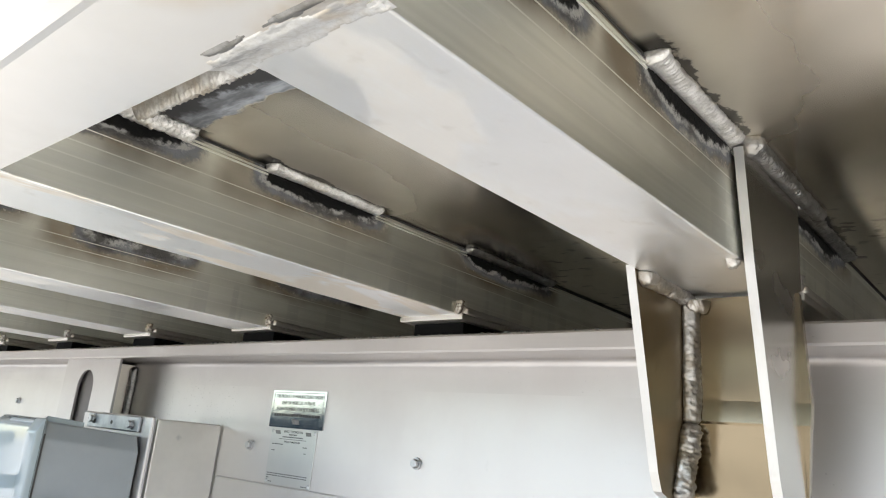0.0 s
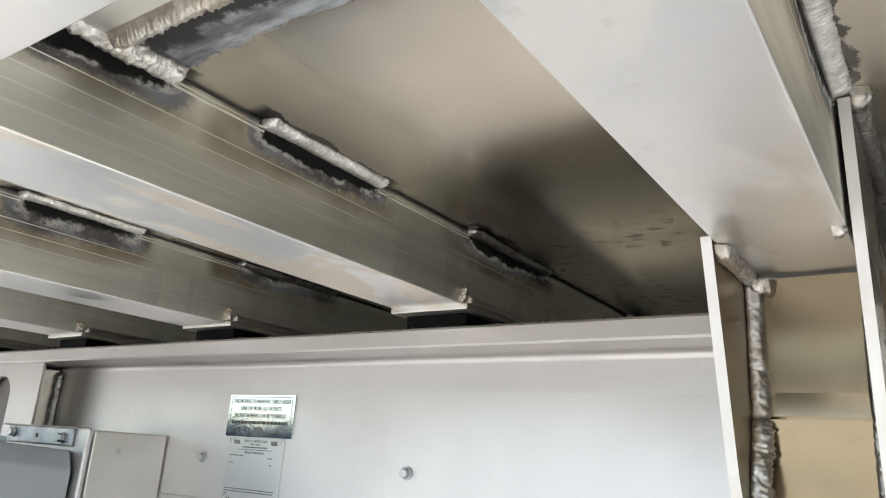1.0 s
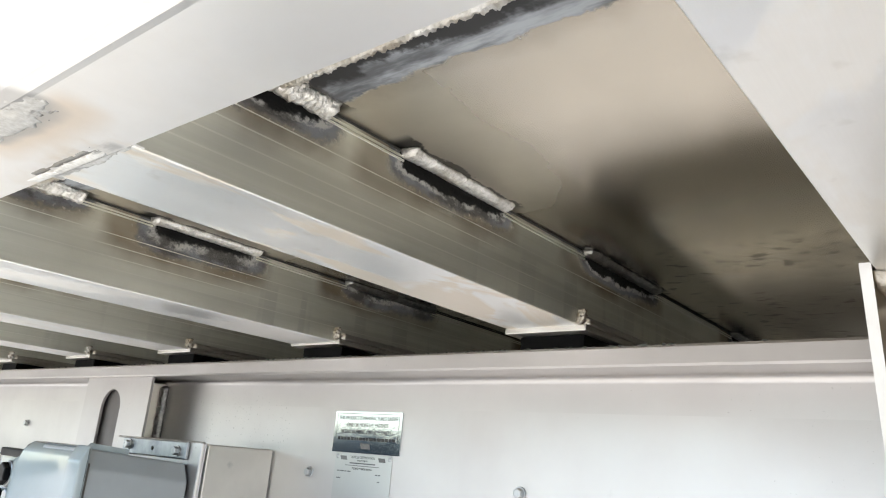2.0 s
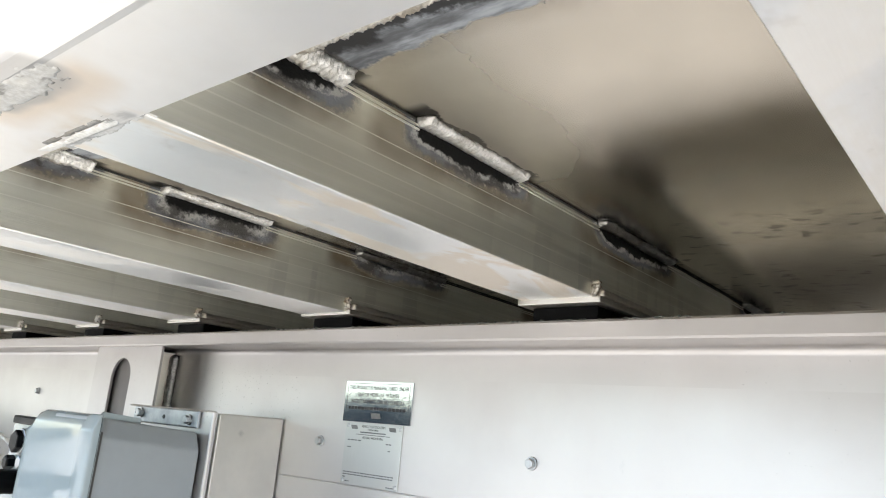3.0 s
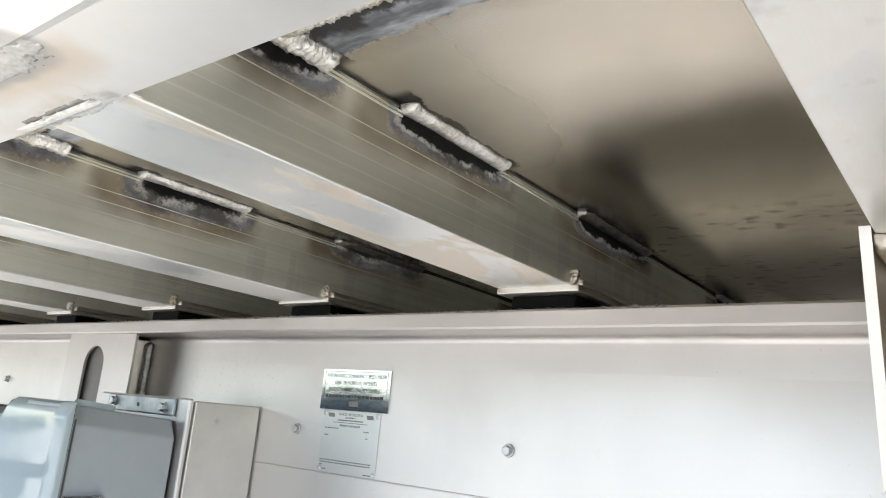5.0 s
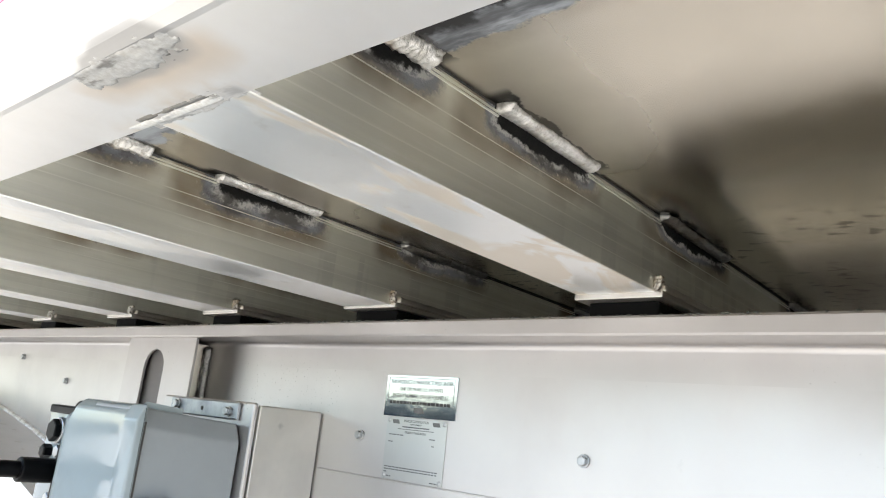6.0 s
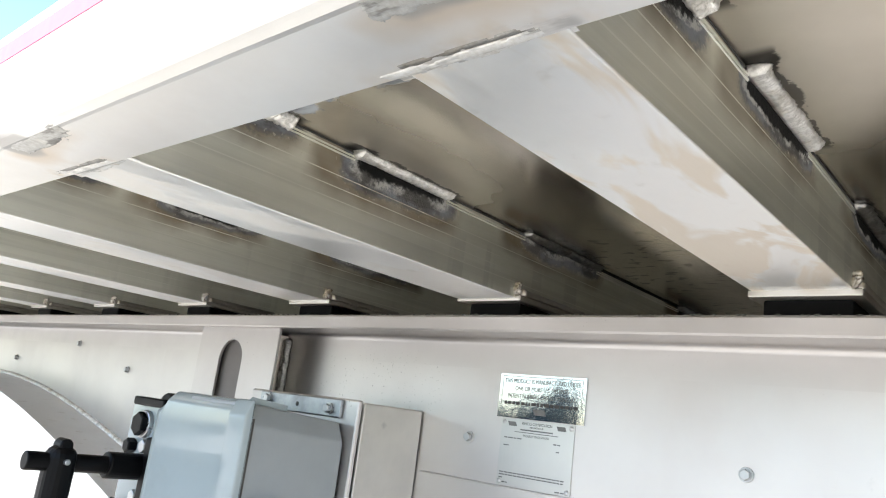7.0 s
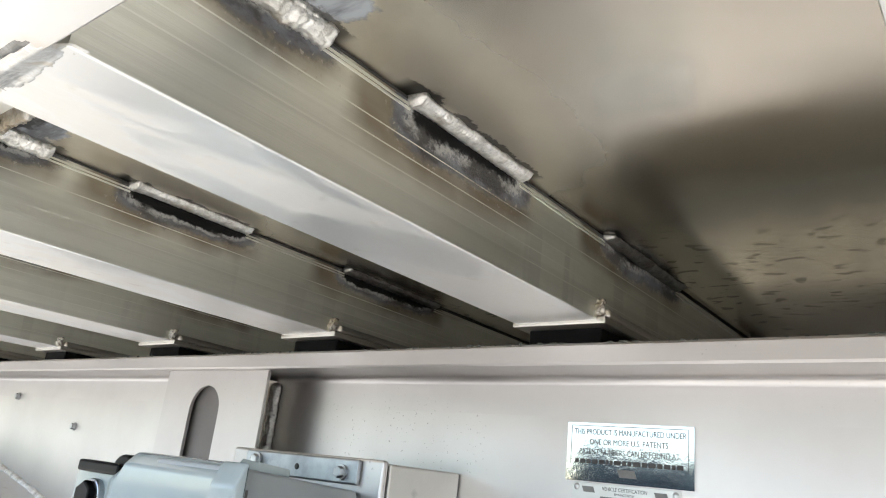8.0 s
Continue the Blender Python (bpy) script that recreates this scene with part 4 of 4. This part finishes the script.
def build_labels():
    d = thing("foil_label", WEB, 0.97, 1.13, "wrinkled mirror-foil patent label stuck on the beam web", "label")
    d.matrix_world = Matrix.Identity(4)
    bm = bmesh.new()
    # gently creased sheet
    nu, nv = 36, 18
    grid = []
    for i in range(nu + 1):
        grid.append([bm.verts.new((WEB - 0.0022 - 0.000015 * noise.noise(Vector((i * 0.5, k * 0.6, 2))), 1.041 - 0.1425 * i / nu, 1.1325 + 0.062 * k / nv)) for k in range(nv + 1)])
    for a, b in zip(grid, grid[1:]):
        for k in range(nv):
            bm.faces.new((a[k], a[k + 1], b[k + 1], b[k]))
    rim = [e for e in bm.edges if len(e.link_faces) == 1]
    ext = bmesh.ops.extrude_edge_only(bm, edges=rim)
    for v in [g for g in ext["geom"] if isinstance(g, bmesh.types.BMVert)]:
        v.co.x = WEB
    part("foil", bm, M_FOIL, d, smooth=False)
    words("THIS PRODUCT IS MANUFACTURED UNDER", 0.0085, 0.9695, 1.1845, d, 0.126, 0.0024)
    words("ONE OR MORE U.S. PATENTS", 0.0085, 0.9695, 1.1740, d, 0.088, 0.0024)
    words("PATENT NUMBERS CAN BE FOUND AT", 0.0085, 0.9695, 1.1635, d, 0.112, 0.0024)
    rng = random.Random(3)
    u = 1.030
    while u > 0.912:
        w = rng.uniform(0.003, 0.0085)
        bars(d, u, max(u - w, 0.909), 1.1535, 0.0046, 0.0023)
        u -= w + 0.0016
    slanted_mark(d, 0.9695, 1.143, 0.016, 0.008, 0.0023)
    for u0, u1, v0, v1 in ((1.036, 0.904, 1.1915, 1.1909), (1.036, 1.0355, 1.15, 1.1915), (0.9045, 0.904, 1.15, 1.1915)):
        part("border_line", box(WEB - 0.0025, WEB - 0.0023, u1, u0, min(v0, v1), max(v0, v1)), M_INK, d)

    p = thing("data_plate", 0, 0, 0, "grey etched aluminium certification plate riveted to the beam web", "data plate")
    part("plate", box(WEB - 0.0016, WEB, 0.912, 1.032, 1.039, 1.1315, 0.0004, 1), M_LABELPLATE, p)
    for u, v in ((1.027, 1.1265), (0.917, 1.1265), (1.027, 1.045), (0.917, 1.044)):
        bm = bmesh.new()
        bmesh.ops.create_uvsphere(bm, u_segments=14, v_segments=8, radius=0.0036, matrix=Matrix.Translation((WEB - 0.0014, u, v)) @ Matrix.Diagonal((0.6, 1, 1, 1)))
        part("rivet", bm, M_ZINC, p, smooth=True)
    words("VEHICLE CERTIFICATION", 0.0055, 0.972, 1.1262, p, 0.050, 0.0017)
    words("MANUFACTURED BY", 0.0034, 0.972, 1.1215, p, 0.022, 0.0017)
    bars(p, 0.999, 0.945, 1.1175, 0.0018, 0.0017)
    bars(p, 1.008, 0.936, 1.1140, 0.0010, 0.0017)
    words("PROUDLY MADE IN USA", 0.0045, 0.972, 1.1095, p, 0.042, 0.0017)
    for u in (1.013, 0.932):
        slanted_mark(p, u, 1.1245, 0.011, 0.006, 0.0017)
    rows = [(1.025, 0.995, 1.1050), (0.943, 0.931, 1.1030), (1.025, 1.014, 1.0945), (0.938, 0.930, 1.0935), (1.028, 0.922, 1.0575), (1.028, 0.923, 1.0540), (1.028, 1.022, 1.0500), (1.022, 1.013, 1.0440), (0.935, 0.921, 1.0425)]
    rng = random.Random(8)
    for a, b, v in rows:
        u = a
        while u - b > 0.002:
            w = min(rng.uniform(0.004, 0.009), u - b)
            bars(p, u, u - w, v, 0.0016, 0.0017)
            u -= w + 0.0012


def build_bolt(y, z, r):
    b = thing("web_bolt", WEB, y, z, "zinc-plated hexagon bolt with washer in the beam web", "bolt", "bolts in the beam web")
    part("washer", rod((0.001, 0, 0), (-0.0025, 0, 0), r * 1.15, 24, 0.0006), M_ZINC, b)
    part("bolt_head", hexagon((-0.002, 0, 0), (-1, 0, 0), r * 0.86, 0.0065), M_ZINC, b)
    return b


def build_grit():
    """Crumbs of road dirt caught along the upper edge of the beam flange."""
    rng = random.Random(12)
    bm = bmesh.new()
    for k in range(110):
        y = rng.choice((rng.uniform(0.3, 2.6), rng.gauss(0.62, 0.12), rng.gauss(1.05, 0.1), rng.gauss(1.5, 0.15)))
        q = rng.uniform(0.0008, 0.0024)
        m = Matrix.Translation((WEB + 0.0045 - rng.uniform(0.0865, 0.0885), y, 1.2655 + q * 0.2)) @ Matrix.Diagonal((q, q * rng.uniform(1, 2.6), q * 0.7, 1))
        bmesh.ops.create_icosphere(bm, subdivisions=1, radius=1, matrix=m)
    tagged(link("road_grit", bm, M_GRIT_SHADE), "dark crumbs of road dirt along the flange edge", "dirt", kind="stuff")


build_grit()
build_labels()
first = build_bolt(1.089, 1.098, 0.0074)
for y, z in ((0.689, 1.099), (2.484, 1.200), (2.181, 1.143), (2.913, 1.146)):
    copy_thing(first, pose(WEB, y, z))
